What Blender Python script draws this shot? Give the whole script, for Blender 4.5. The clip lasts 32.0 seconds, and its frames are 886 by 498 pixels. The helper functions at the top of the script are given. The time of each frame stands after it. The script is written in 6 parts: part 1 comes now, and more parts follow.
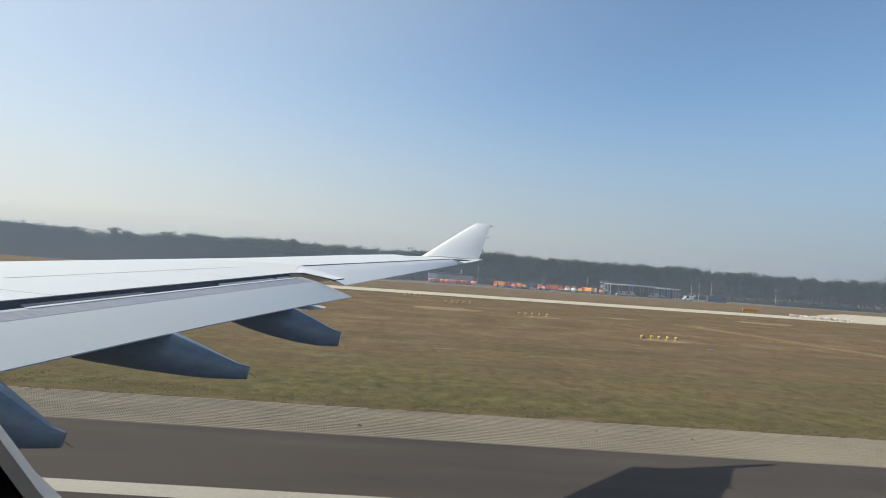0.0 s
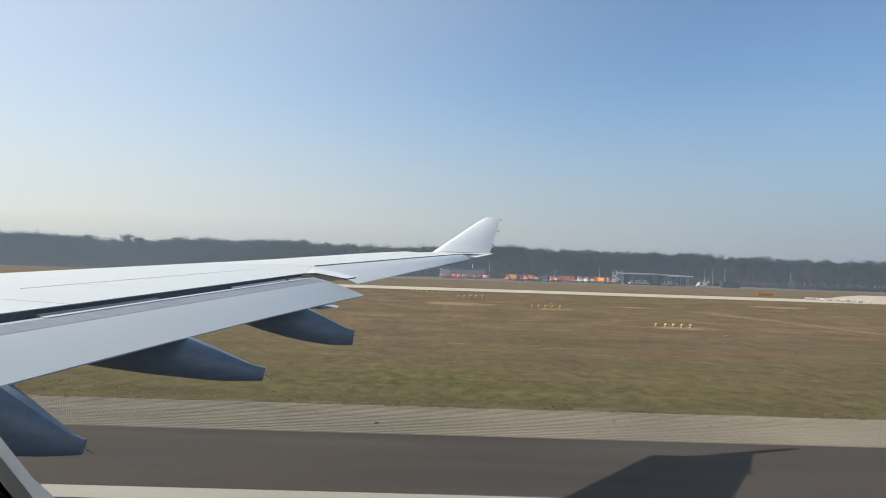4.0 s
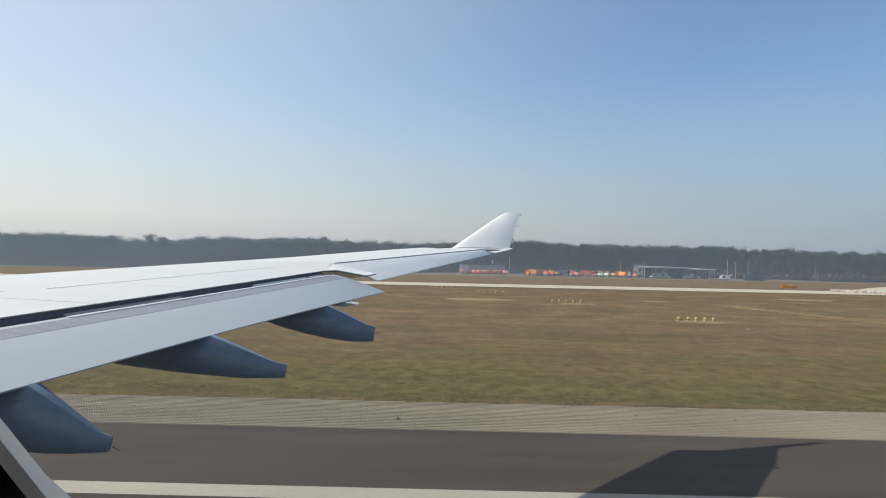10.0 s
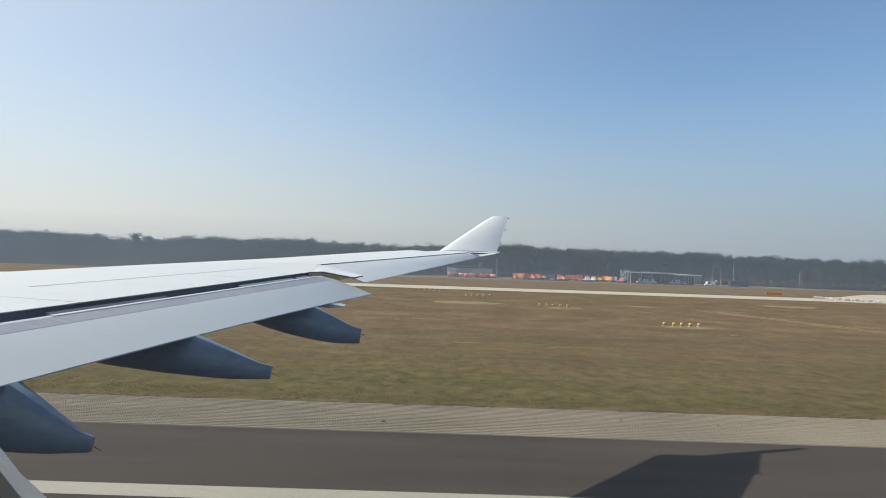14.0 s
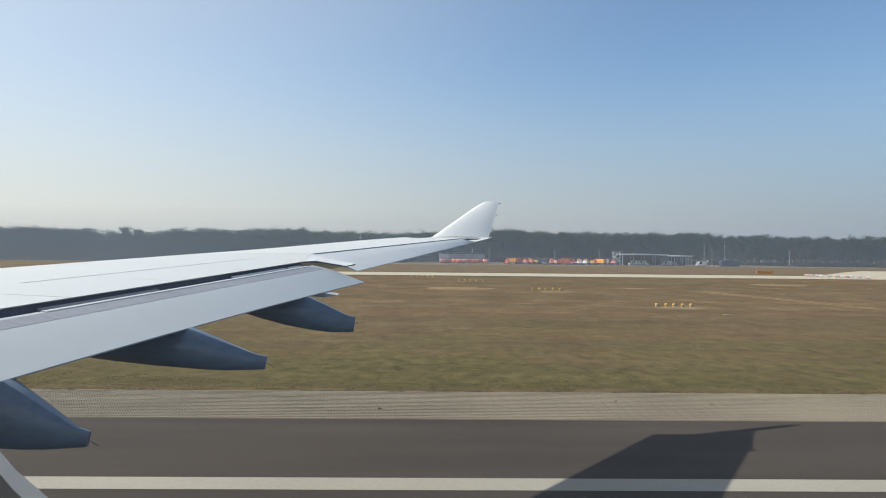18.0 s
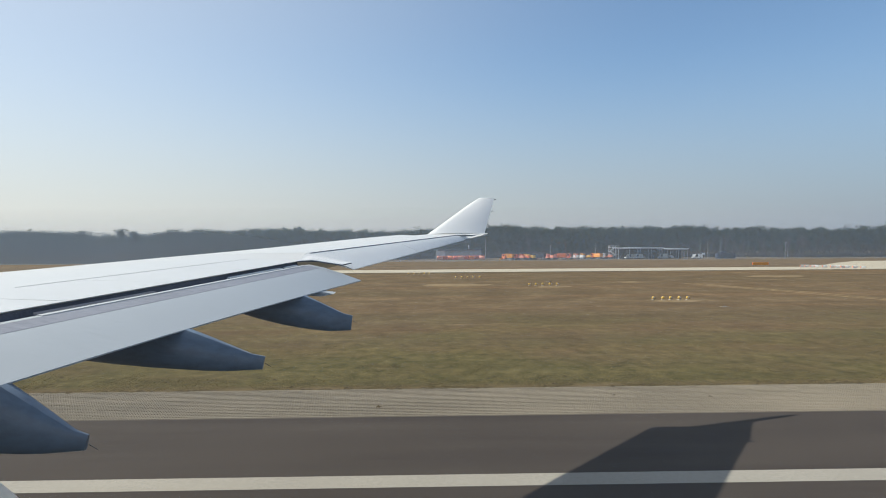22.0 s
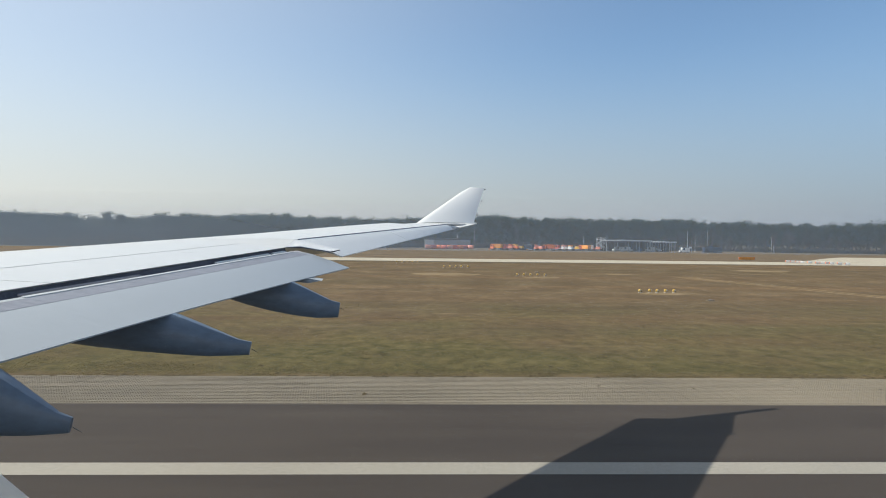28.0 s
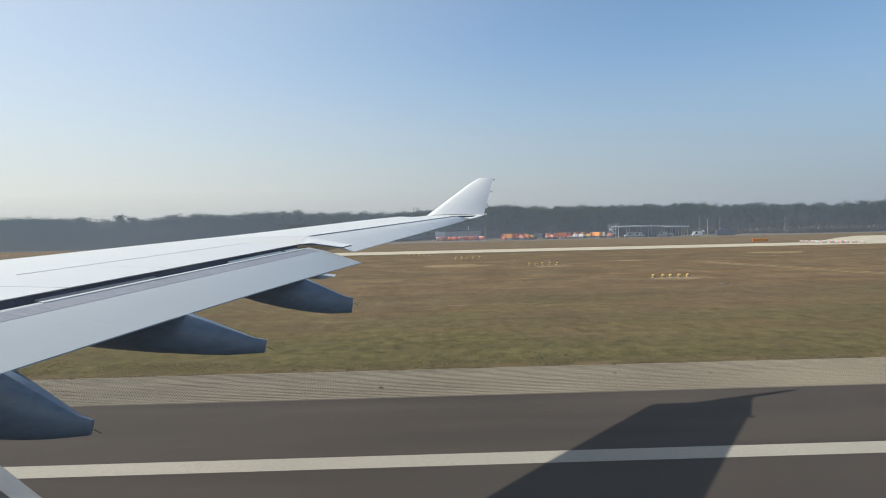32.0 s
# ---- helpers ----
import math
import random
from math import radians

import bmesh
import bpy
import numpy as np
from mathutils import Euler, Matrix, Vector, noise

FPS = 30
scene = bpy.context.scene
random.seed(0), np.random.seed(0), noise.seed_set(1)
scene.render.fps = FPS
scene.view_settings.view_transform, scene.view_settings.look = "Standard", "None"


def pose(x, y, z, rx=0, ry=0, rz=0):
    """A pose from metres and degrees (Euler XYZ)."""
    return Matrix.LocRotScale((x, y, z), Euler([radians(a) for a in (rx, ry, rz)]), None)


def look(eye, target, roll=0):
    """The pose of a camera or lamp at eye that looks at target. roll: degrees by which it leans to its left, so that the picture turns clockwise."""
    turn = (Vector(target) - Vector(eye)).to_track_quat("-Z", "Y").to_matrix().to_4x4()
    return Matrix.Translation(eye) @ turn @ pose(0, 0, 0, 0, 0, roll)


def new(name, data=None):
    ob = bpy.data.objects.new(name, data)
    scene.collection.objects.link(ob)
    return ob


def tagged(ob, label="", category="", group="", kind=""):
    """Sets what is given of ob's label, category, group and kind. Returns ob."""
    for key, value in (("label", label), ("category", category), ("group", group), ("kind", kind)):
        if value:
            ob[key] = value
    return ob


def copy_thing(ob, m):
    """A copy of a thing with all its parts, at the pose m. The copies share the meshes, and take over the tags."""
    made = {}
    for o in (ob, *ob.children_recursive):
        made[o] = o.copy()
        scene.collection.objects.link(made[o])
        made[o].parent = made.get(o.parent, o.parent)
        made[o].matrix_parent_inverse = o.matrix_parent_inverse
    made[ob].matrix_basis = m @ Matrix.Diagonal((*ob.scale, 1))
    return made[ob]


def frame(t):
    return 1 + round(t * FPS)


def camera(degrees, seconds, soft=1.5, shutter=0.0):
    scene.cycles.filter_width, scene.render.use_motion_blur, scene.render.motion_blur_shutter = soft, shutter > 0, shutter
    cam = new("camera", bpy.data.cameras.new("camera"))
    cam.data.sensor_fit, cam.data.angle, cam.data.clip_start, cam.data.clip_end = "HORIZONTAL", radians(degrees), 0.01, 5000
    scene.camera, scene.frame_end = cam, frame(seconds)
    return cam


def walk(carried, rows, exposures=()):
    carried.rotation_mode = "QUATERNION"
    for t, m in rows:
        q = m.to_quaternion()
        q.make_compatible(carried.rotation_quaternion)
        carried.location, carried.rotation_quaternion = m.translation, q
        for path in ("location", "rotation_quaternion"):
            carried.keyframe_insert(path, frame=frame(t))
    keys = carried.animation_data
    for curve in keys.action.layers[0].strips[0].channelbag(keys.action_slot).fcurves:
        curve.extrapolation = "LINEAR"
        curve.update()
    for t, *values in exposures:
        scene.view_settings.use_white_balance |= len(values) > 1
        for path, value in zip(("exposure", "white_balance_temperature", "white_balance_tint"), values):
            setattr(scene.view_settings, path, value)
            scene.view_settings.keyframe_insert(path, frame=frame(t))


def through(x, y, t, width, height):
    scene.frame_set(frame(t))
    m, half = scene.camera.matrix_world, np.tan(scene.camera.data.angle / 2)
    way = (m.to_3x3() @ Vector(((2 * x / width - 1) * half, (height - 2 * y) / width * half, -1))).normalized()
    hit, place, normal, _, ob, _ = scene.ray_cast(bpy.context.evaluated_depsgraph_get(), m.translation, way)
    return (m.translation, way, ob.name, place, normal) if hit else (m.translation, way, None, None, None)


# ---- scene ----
# World axes: x towards the tail of the aircraft, y outboard of its starboard side, z up; the eye is 6.6 m above the runway.
cam = camera(64.0, 32.0, soft=1.0)
# seconds, x, y, z, yaw, pitch, roll
PATH = [
    (0, -0.012, -0.000, 6.600, -1.94, 1.59, -3.91), (0.5, -0.014, -0.000, 6.600, -0.68, 1.58, -2.52),
    (1, -0.015, -0.000, 6.600, -0.15, 1.38, -3.22), (1.5, -0.014, -0.000, 6.600, -0.42, 1.23, -2.86),
    (2, -0.012, -0.000, 6.600, -0.43, 1.31, -3.28), (2.5, -0.010, -0.000, 6.600, -0.65, 1.10, -3.06),
    (4.5, -0.001, -0.000, 6.600, -0.67, 1.18, -1.38), (5, 0.001, 0.000, 6.600, -0.13, 1.05, -1.18),
    (5.5, 0.000, -0.000, 6.600, -0.40, 1.30, -2.19), (6, -0.001, 0.000, 6.600, -0.00, 1.05, -1.53),
    (6.5, 0.000, 0.000, 6.600, -0.18, 1.10, -2.04), (7, 0.001, 0.000, 6.600, 0.24, 1.04, -1.81),
    (7.5, -0.001, -0.000, 6.600, -0.44, 0.73, -2.15), (8, -0.003, -0.000, 6.600, 0.59, 1.09, -1.47),
    (8.5, -0.005, -0.000, 6.600, 0.78, 1.26, -1.75), (9, -0.007, -0.000, 6.600, 0.34, 1.09, -1.84),
    (9.5, -0.002, 0.000, 6.600, 0.74, 0.91, -2.16), (10, 0.002, 0.000, 6.600, 0.58, 0.80, -1.19),
    (10.5, 0.001, 0.000, 6.600, 0.30, 0.40, -1.44), (11, -0.000, -0.000, 6.600, -0.17, 1.07, -1.73),
    (11.5, -0.003, -0.000, 6.600, 0.22, 1.12, -1.17), (12, -0.006, 0.000, 6.600, -0.19, 0.55, -1.56),
    (12.5, -0.001, -0.000, 6.600, 0.19, 0.49, -1.14), (13, 0.004, -0.000, 6.600, 0.71, 1.32, -0.97),
    (13.5, 0.003, -0.000, 6.600, 0.33, 0.97, -1.69), (15.5, 0.009, 0.000, 6.600, -2.29, 1.44, -0.89),
    (16, 0.011, -0.000, 6.600, -1.97, 1.01, -1.61), (16.5, 0.008, 0.000, 6.600, -1.02, 0.73, -0.72),
    (17, 0.005, -0.000, 6.600, -0.39, -0.37, -0.31), (17.5, 0.004, -0.000, 6.600, -0.87, -0.56, -0.65),
    (18, 0.004, -0.000, 6.600, -1.06, -0.03, -0.58), (18.5, 0.007, -0.000, 6.600, -0.11, -0.33, -0.63),
    (19, 0.011, 0.000, 6.600, 1.35, -0.91, 0.45), (19.5, 0.010, 0.000, 6.600, -0.72, 0.03, -1.44),
    (20, 0.010, -0.000, 6.600, 0.52, -1.15, 0.03), (20.5, 0.010, 0.000, 6.600, 0.85, -0.96, 0.07),
    (21, 0.011, -0.000, 6.600, 0.72, -0.75, 0.15), (21.5, 0.011, -0.000, 6.600, 1.47, -0.67, -0.12),
    (22, 0.012, -0.000, 6.600, -1.36, -0.28, 0.41), (22.5, 0.017, -0.000, 6.600, 0.09, -0.32, 1.53),
    (23, 0.016, 0.000, 6.600, 1.12, -0.70, 1.07), (23.5, 0.014, 0.000, 6.600, 1.53, -0.24, 1.11),
    (24, 0.012, 0.000, 6.600, 0.02, -0.17, 0.32), (24.5, 0.021, 0.000, 6.600, -0.93, -1.31, 0.84),
    (26.5, 0.015, -0.000, 6.600, -2.88, -1.10, -0.78), (27, 0.018, 0.000, 6.600, -1.88, -1.46, -0.41),
    (27.5, 0.011, -0.000, 6.600, -1.99, -1.48, -0.37), (28, 0.010, 0.000, 6.600, -2.26, -1.17, -0.70),
    (28.5, 0.009, 0.000, 6.600, -1.45, -0.96, -0.92), (29, 0.008, 0.000, 6.600, -1.92, -1.04, -0.18),
    (29.5, 0.007, 0.000, 6.600, -2.01, -1.02, -0.45), (30, 0.007, 0.000, 6.600, -1.79, -0.78, -0.11),
    (30.5, 0.008, 0.000, 6.600, -2.00, -0.61, -0.33), (31, 0.010, -0.000, 6.600, -1.73, -0.94, -1.39),
    (31.5, 0.012, 0.000, 6.600, -0.84, -1.62, 0.72), (32, 0.013, 0.000, 6.600, -1.39, -1.81, 1.27),
]
walk(cam, [(t, pose(x, y, z, 90 + p, r, w)) for t, x, y, z, w, p, r in PATH], exposures=[(0.0, 0.34, 6520, 5.5), (32.0, 0.34, 6520, 5.5)])

# ---- light ----
SUN_WAY = Vector((-1.36, 0.24, 1.0)).normalized()
sun = new("sun", bpy.data.lights.new("sun", "SUN"))
sun.data.energy, sun.data.angle, sun.data.color = 5.0, radians(0.53), (1.0, 0.95, 0.88)
sun.matrix_basis = look((0, 0, 60), Vector((0, 0, 60)) - SUN_WAY)

world = bpy.data.worlds.new("sky")
scene.world = world
world.use_nodes = True
wt = world.node_tree
sky = wt.nodes.new("ShaderNodeTexSky")
sky.sky_type, sky.sun_disc = "NISHITA", False
sky.sun_elevation = math.asin(SUN_WAY.z)
sky.sun_rotation = math.atan2(SUN_WAY.x, SUN_WAY.y)
sky.air_density, sky.dust_density, sky.ozone_density, sky.altitude = 1.0, 0.9, 4.0, 100
wt.nodes["Background"].inputs["Strength"].default_value = 0.117
# a pale haze layer that thickens evenly towards the horizon
tc = wt.nodes.new("ShaderNodeTexCoord")
sp = wt.nodes.new("ShaderNodeSeparateXYZ")
wt.links.new(tc.outputs["Generated"], sp.inputs[0])
hz = wt.nodes.new("ShaderNodeValToRGB")
hz.color_ramp.interpolation = "EASE"
hz.color_ramp.elements[0].position, hz.color_ramp.elements[0].color = 0.0, (0.80, 0.80, 0.80, 1)
hz.color_ramp.elements[1].position, hz.color_ramp.elements[1].color = 0.27, (0.0, 0.0, 0.0, 1)
wt.links.new(sp.outputs["Z"], hz.inputs["Fac"])
hm = wt.nodes.new("ShaderNodeMix")
hm.data_type = "RGBA"
# the haze is brighter and whiter on the sun's side
dt = wt.nodes.new("ShaderNodeVectorMath")
dt.operation = "DOT_PRODUCT"
dt.inputs[1].default_value = Vector((SUN_WAY.x, SUN_WAY.y, 0)).normalized()
wt.links.new(tc.outputs["Generated"], dt.inputs[0])
side_haze = wt.nodes.new("ShaderNodeValToRGB")
side_haze.color_ramp.elements[0].position, side_haze.color_ramp.elements[0].color = 0.0, (0.425, 0.50, 0.70, 1)
side_haze.color_ramp.elements[1].position, side_haze.color_ramp.elements[1].color = 0.75, (1.12, 1.085, 1.075, 1)
mr = wt.nodes.new("ShaderNodeMapRange")
mr.inputs["From Min"].default_value, mr.inputs["From Max"].default_value = -0.5, 1.0
wt.links.new(dt.outputs["Value"], mr.inputs["Value"])
wt.links.new(mr.outputs[0], side_haze.inputs["Fac"])
lift = wt.nodes.new("ShaderNodeVectorMath")
lift.operation = "SCALE"
lift.inputs["Scale"].default_value = 4.0
wt.links.new(side_haze.outputs["Color"], lift.inputs[0])
wt.links.new(lift.outputs[0], hm.inputs[7])
wt.links.new(hz.outputs["Color"], hm.inputs[0])
wt.links.new(sky.outputs[0], hm.inputs[6])
# veil of scattered light that widens round the sun
d3 = wt.nodes.new("ShaderNodeVectorMath")
d3.operation = "DOT_PRODUCT"
d3.inputs[1].default_value = SUN_WAY
wt.links.new(tc.outputs["Generated"], d3.inputs[0])
gl = wt.nodes.new("ShaderNodeMapRange")
gl.interpolation_type = "SMOOTHSTEP"
gl.inputs["From Min"].default_value, gl.inputs["From Max"].default_value = 0.0, 1.0
gl.inputs["To Min"].default_value, gl.inputs["To Max"].default_value = 0.0, 0.60
wt.links.new(d3.outputs["Value"], gl.inputs["Value"])
gm = wt.nodes.new("ShaderNodeMix")
gm.data_type = "RGBA"
gm.inputs[7].default_value = (5.6, 5.6, 5.55, 1)
wt.links.new(gl.outputs[0], gm.inputs[0])
wt.links.new(hm.outputs[2], gm.inputs[6])
wt.links.new(gm.outputs[2], wt.nodes["Background"].inputs["Color"])


# ---- materials ----
class Nodes:
    def __init__(self, name):
        self.m = bpy.data.materials.new(name)
        self.m.use_nodes = True
        self.t = self.m.node_tree
        self.b = self.t.nodes["Principled BSDF"]
        self.out = self.t.nodes["Material Output"]

    def add(self, kind, **props):
        n = self.t.nodes.new(kind)
        for k, v in props.items():
            if k in n.inputs:
                n.inputs[k].default_value = v
        return n

    def link(self, a, b):
        self.t.links.new(a, b)

    def coords(self, scale=(1, 1, 1), which="Object"):
        c = self.add("ShaderNodeTexCoord")
        mp = self.add("ShaderNodeMapping")
        mp.inputs["Scale"].default_value = scale
        self.link(c.outputs[which], mp.inputs["Vector"])
        return mp.outputs["Vector"]

    def world_coords(self, scale=(1, 1, 1)):
        c = self.add("ShaderNodeNewGeometry")
        mp = self.add("ShaderNodeMapping")
        mp.inputs["Scale"].default_value = scale
        self.link(c.outputs["Position"], mp.inputs["Vector"])
        return mp.outputs["Vector"]

    def noise(self, vec, scale, detail=4, rough=0.55):
        n = self.add("ShaderNodeTexNoise")
        n.inputs["Scale"].default_value, n.inputs["Detail"].default_value, n.inputs["Roughness"].default_value = scale, detail, rough
        self.link(vec, n.inputs["Vector"])
        return n.outputs["Fac"]

    def ramp(self, fac, stops):
        r = self.add("ShaderNodeValToRGB")
        e = r.color_ramp.elements
        while len(e) < len(stops):
            e.new(0.5)
        for el, (p, c) in zip(e, stops):
            el.position = p
            el.color = (*c, 1) if len(c) == 3 else c
        self.link(fac, r.inputs["Fac"])
        return r.outputs["Color"]

    def mix(self, a, b, fac, mode="MIX"):
        m = self.add("ShaderNodeMix")
        m.data_type, m.blend_type = "RGBA", mode
        for s, v in ((m.inputs[0], fac), (m.inputs[6], a), (m.inputs[7], b)):
            if hasattr(v, "is_linked"):
                self.link(v, s)
            elif isinstance(v, (int, float)):
                s.default_value = v
            else:
                s.default_value = (*v, 1)
        return m.outputs[2]

    def bump(self, height, strength=0.3, distance=0.02):
        n = self.add("ShaderNodeBump")
        n.inputs["Strength"].default_value, n.inputs["Distance"].default_value = strength, distance
        self.link(height, n.inputs["Height"])
        self.link(n.outputs["Normal"], self.b.inputs["Normal"])

    def done(self, colour, rough=0.6, metal=0.0, coat=0.0, spec=0.5):
        self.b.inputs["Specular IOR Level"].default_value = spec
        if hasattr(colour, "is_linked"):
            self.link(colour, self.b.inputs["Base Color"])
        else:
            self.b.inputs["Base Color"].default_value = (*colour, 1)
        if hasattr(rough, "is_linked"):
            self.link(rough, self.b.inputs["Roughness"])
        else:
            self.b.inputs["Roughness"].default_value = rough
        self.b.inputs["Metallic"].default_value = metal
        self.b.inputs["Coat Weight"].default_value = coat
        return self.m


def tint(c, k):
    return tuple(min(1.0, v * k) for v in c)


def painted(name, c, rough=0.4, dirt=0.25, scale=3.0, metal=0.0, coat=0.0, stretch=(1, 1, 1)):
    """Paint with soft fading, fine dirt and a slightly uneven gloss."""
    n = Nodes(name)
    v = n.coords(stretch)
    big = n.noise(v, scale * 0.3, 3)
    fine = n.noise(v, scale * 6, 5, 0.65)
    base = n.ramp(big, [(0.3, tint(c, 1 - dirt * 0.5)), (0.7, c)])
    spots = n.ramp(fine, [(0.35, (1 - dirt,) * 3), (0.6, (1, 1, 1))])
    r = n.ramp(fine, [(0.3, (rough * 1.25,) * 3), (0.7, (rough,) * 3)])
    return n.done(n.mix(base, spots, 0.6, "MULTIPLY"), r, metal, coat)


M = {}
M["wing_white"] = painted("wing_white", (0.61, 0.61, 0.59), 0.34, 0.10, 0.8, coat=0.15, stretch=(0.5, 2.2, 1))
# same paint as the wing, with brightness put in where the sun falls short
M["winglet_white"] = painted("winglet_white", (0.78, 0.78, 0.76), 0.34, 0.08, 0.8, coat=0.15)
M["wing_grey"] = painted("wing_grey", (0.400, 0.425, 0.435), 0.36, 0.06, 0.9, coat=0.2, stretch=(0.5, 2.0, 1))
M["aileron_grey"] = painted("aileron_grey", (0.80, 0.80, 0.77), 0.36, 0.10, 0.9, coat=0.15, stretch=(0.5, 2.0, 1))
# its blotchy dirt term stands in for reflections on the band
M["shroud_grey"] = painted("shroud_grey", (0.285, 0.292, 0.325), 0.40, 0.3, 1.6, stretch=(0.4, 1.2, 1))
# flap grey darkened and blued, to put the underside's shade into the colour
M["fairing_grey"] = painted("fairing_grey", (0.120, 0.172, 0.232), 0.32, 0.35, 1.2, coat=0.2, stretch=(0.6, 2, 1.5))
# near-black blue that puts the shade of recesses into the colour
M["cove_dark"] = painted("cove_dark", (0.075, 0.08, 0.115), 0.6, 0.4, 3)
M["rail_dark"] = painted("rail_dark", (0.27, 0.255, 0.27), 0.5, 0.3, 3)
M["seam_dark"] = painted("seam_dark", (0.55, 0.555, 0.56), 0.6, 0.2, 3)
M["wick_dark"] = painted("wick_dark", (0.05, 0.05, 0.05), 0.5, 0.1, 9)
M["fuselage_white"] = painted("fuselage_white", (0.78, 0.78, 0.78), 0.35, 0.08, 0.6, coat=0.2)
M["lining"] = painted("lining", (0.30, 0.30, 0.34), 0.7, 0.2, 20)
M["window_seal"] = painted("window_seal", (0.95, 0.86, 0.72), 0.55, 0.08, 30)
M["rubber"] = painted("rubber", (0.03, 0.03, 0.032), 0.8, 0.3, 6)
M["steel"] = painted("steel", (0.42, 0.43, 0.45), 0.35, 0.2, 6, metal=0.8)
M["orange"] = painted("orange", (0.85, 0.205, 0.06), 0.4, 0.2, 2)
M["orange_light"] = painted("orange_light", (0.90, 0.36, 0.05), 0.4, 0.2, 2)
M["yellow"] = painted("yellow", (0.80, 0.48, 0.08), 0.45, 0.2, 2)
M["lamp_yellow"] = painted("lamp_yellow", (0.62, 0.40, 0.075), 0.45, 0.25, 8)
M["red"] = painted("red", (0.66, 0.13, 0.08), 0.45, 0.25, 2)
M["pink_red"] = painted("pink_red", (0.82, 0.30, 0.20), 0.45, 0.25, 2)
M["white"] = painted("white", (0.80, 0.80, 0.78), 0.45, 0.2, 3)
M["off_white"] = painted("off_white", (0.60, 0.60, 0.58), 0.6, 0.25, 3)
M["navy"] = painted("navy", (0.02, 0.03, 0.06), 0.45, 0.2, 3)
M["black_part"] = painted("black_part", (0.03, 0.03, 0.03), 0.6, 0.2, 5)
M["roof_pale"] = painted("roof_pale", (0.78, 0.80, 0.79), 0.4, 0.2, 0.6)
M["roof_dark"] = painted("roof_dark", (0.05, 0.055, 0.065), 0.6, 0.3, 0.6)
M["clad_grey"] = painted("clad_grey", (0.34, 0.37, 0.38), 0.5, 0.25, 0.8, stretch=(3, 3, 0.3))
M["clad_pale"] = painted("clad_pale", (0.55, 0.58, 0.58), 0.5, 0.2, 0.8, stretch=(3, 3, 0.3))
M["tank_silver"] = painted("tank_silver", (0.55, 0.57, 0.58), 0.35, 0.25, 2, metal=0.5)
# near-black, to put the shade under the shelter's roof into its wall
M["shelter_shade"] = painted("shelter_shade", (0.085, 0.078, 0.072), 0.8, 0.4, 1.5)
M["stripe_white"] = painted("stripe_white", (0.315, 0.288, 0.235), 0.75, 0.18, 1.2)
M["stripe_yellow"] = painted("stripe_yellow", (0.72, 0.50, 0.05), 0.75, 0.3, 1.2)

g = Nodes("car_glass")
M["car_glass"] = g.done((0.03, 0.04, 0.05), 0.08)

g = Nodes("asphalt_worn")
v = g.world_coords()
long_v = g.world_coords((0.05, 0.6, 1))
fine = g.noise(v, 55, 6, 0.7)
wide = g.noise(long_v, 1.0, 5)
base = g.ramp(wide, [(0.25, (0.046, 0.0372, 0.0305)), (0.5, (0.057, 0.0462, 0.038)), (0.8, (0.070, 0.0572, 0.0472))])
spk = g.ramp(fine, [(0.3, (0.72, 0.72, 0.72)), (0.75, (1.18, 1.16, 1.12))])
col = g.mix(base, spk, 0.8, "MULTIPLY")
patch = g.ramp(g.noise(g.world_coords((0.25, 1.0, 1)), 0.35, 3), [(0.42, (1, 1, 1)), (0.62, (0.86, 0.86, 0.87))])
g.bump(fine, 0.25, 0.004)
M["asphalt"] = g.done(g.mix(col, patch, 0.9, "MULTIPLY"), 0.95, spec=0.12)

g = Nodes("concrete_light")
v = g.world_coords()
fine = g.noise(v, 20, 6, 0.7)
wide = g.noise(v, 0.25, 5)
base = g.ramp(wide, [(0.3, (0.37, 0.325, 0.245)), (0.7, (0.46, 0.41, 0.315))])
spk = g.ramp(fine, [(0.3, (0.85, 0.85, 0.85)), (0.7, (1.05, 1.05, 1.05))])
g.bump(fine, 0.2, 0.004)
M["concrete"] = g.done(g.mix(base, spk, 0.8, "MULTIPLY"), 0.92, spec=0.2)

g = Nodes("paver_concrete")
isl = g.add("ShaderNodeNewGeometry")
v = g.world_coords()
fine = g.noise(v, 30, 5, 0.7)
wide = g.noise(g.world_coords((0.3, 1, 1)), 0.5, 4)
a = g.ramp(wide, [(0.35, (0.190, 0.162, 0.120)), (0.65, (0.252, 0.215, 0.160))])
b = g.ramp(isl.outputs["Random Per Island"], [(0, (0.86, 0.86, 0.86)), (1, (1.1, 1.1, 1.08))])
c = g.ramp(fine, [(0.3, (0.8, 0.8, 0.8)), (0.7, (1.05, 1.05, 1.05))])
M["paver"] = g.done(g.mix(g.mix(a, b, 1.0, "MULTIPLY"), c, 0.8, "MULTIPLY"), 0.95, spec=0.15)

g = Nodes("paver_soil")
v = g.world_coords()
M["paver_soil"] = g.done(g.ramp(g.noise(v, 9, 5), [(0.35, (0.110, 0.092, 0.065)), (0.65, (0.145, 0.122, 0.087))]), 0.95)

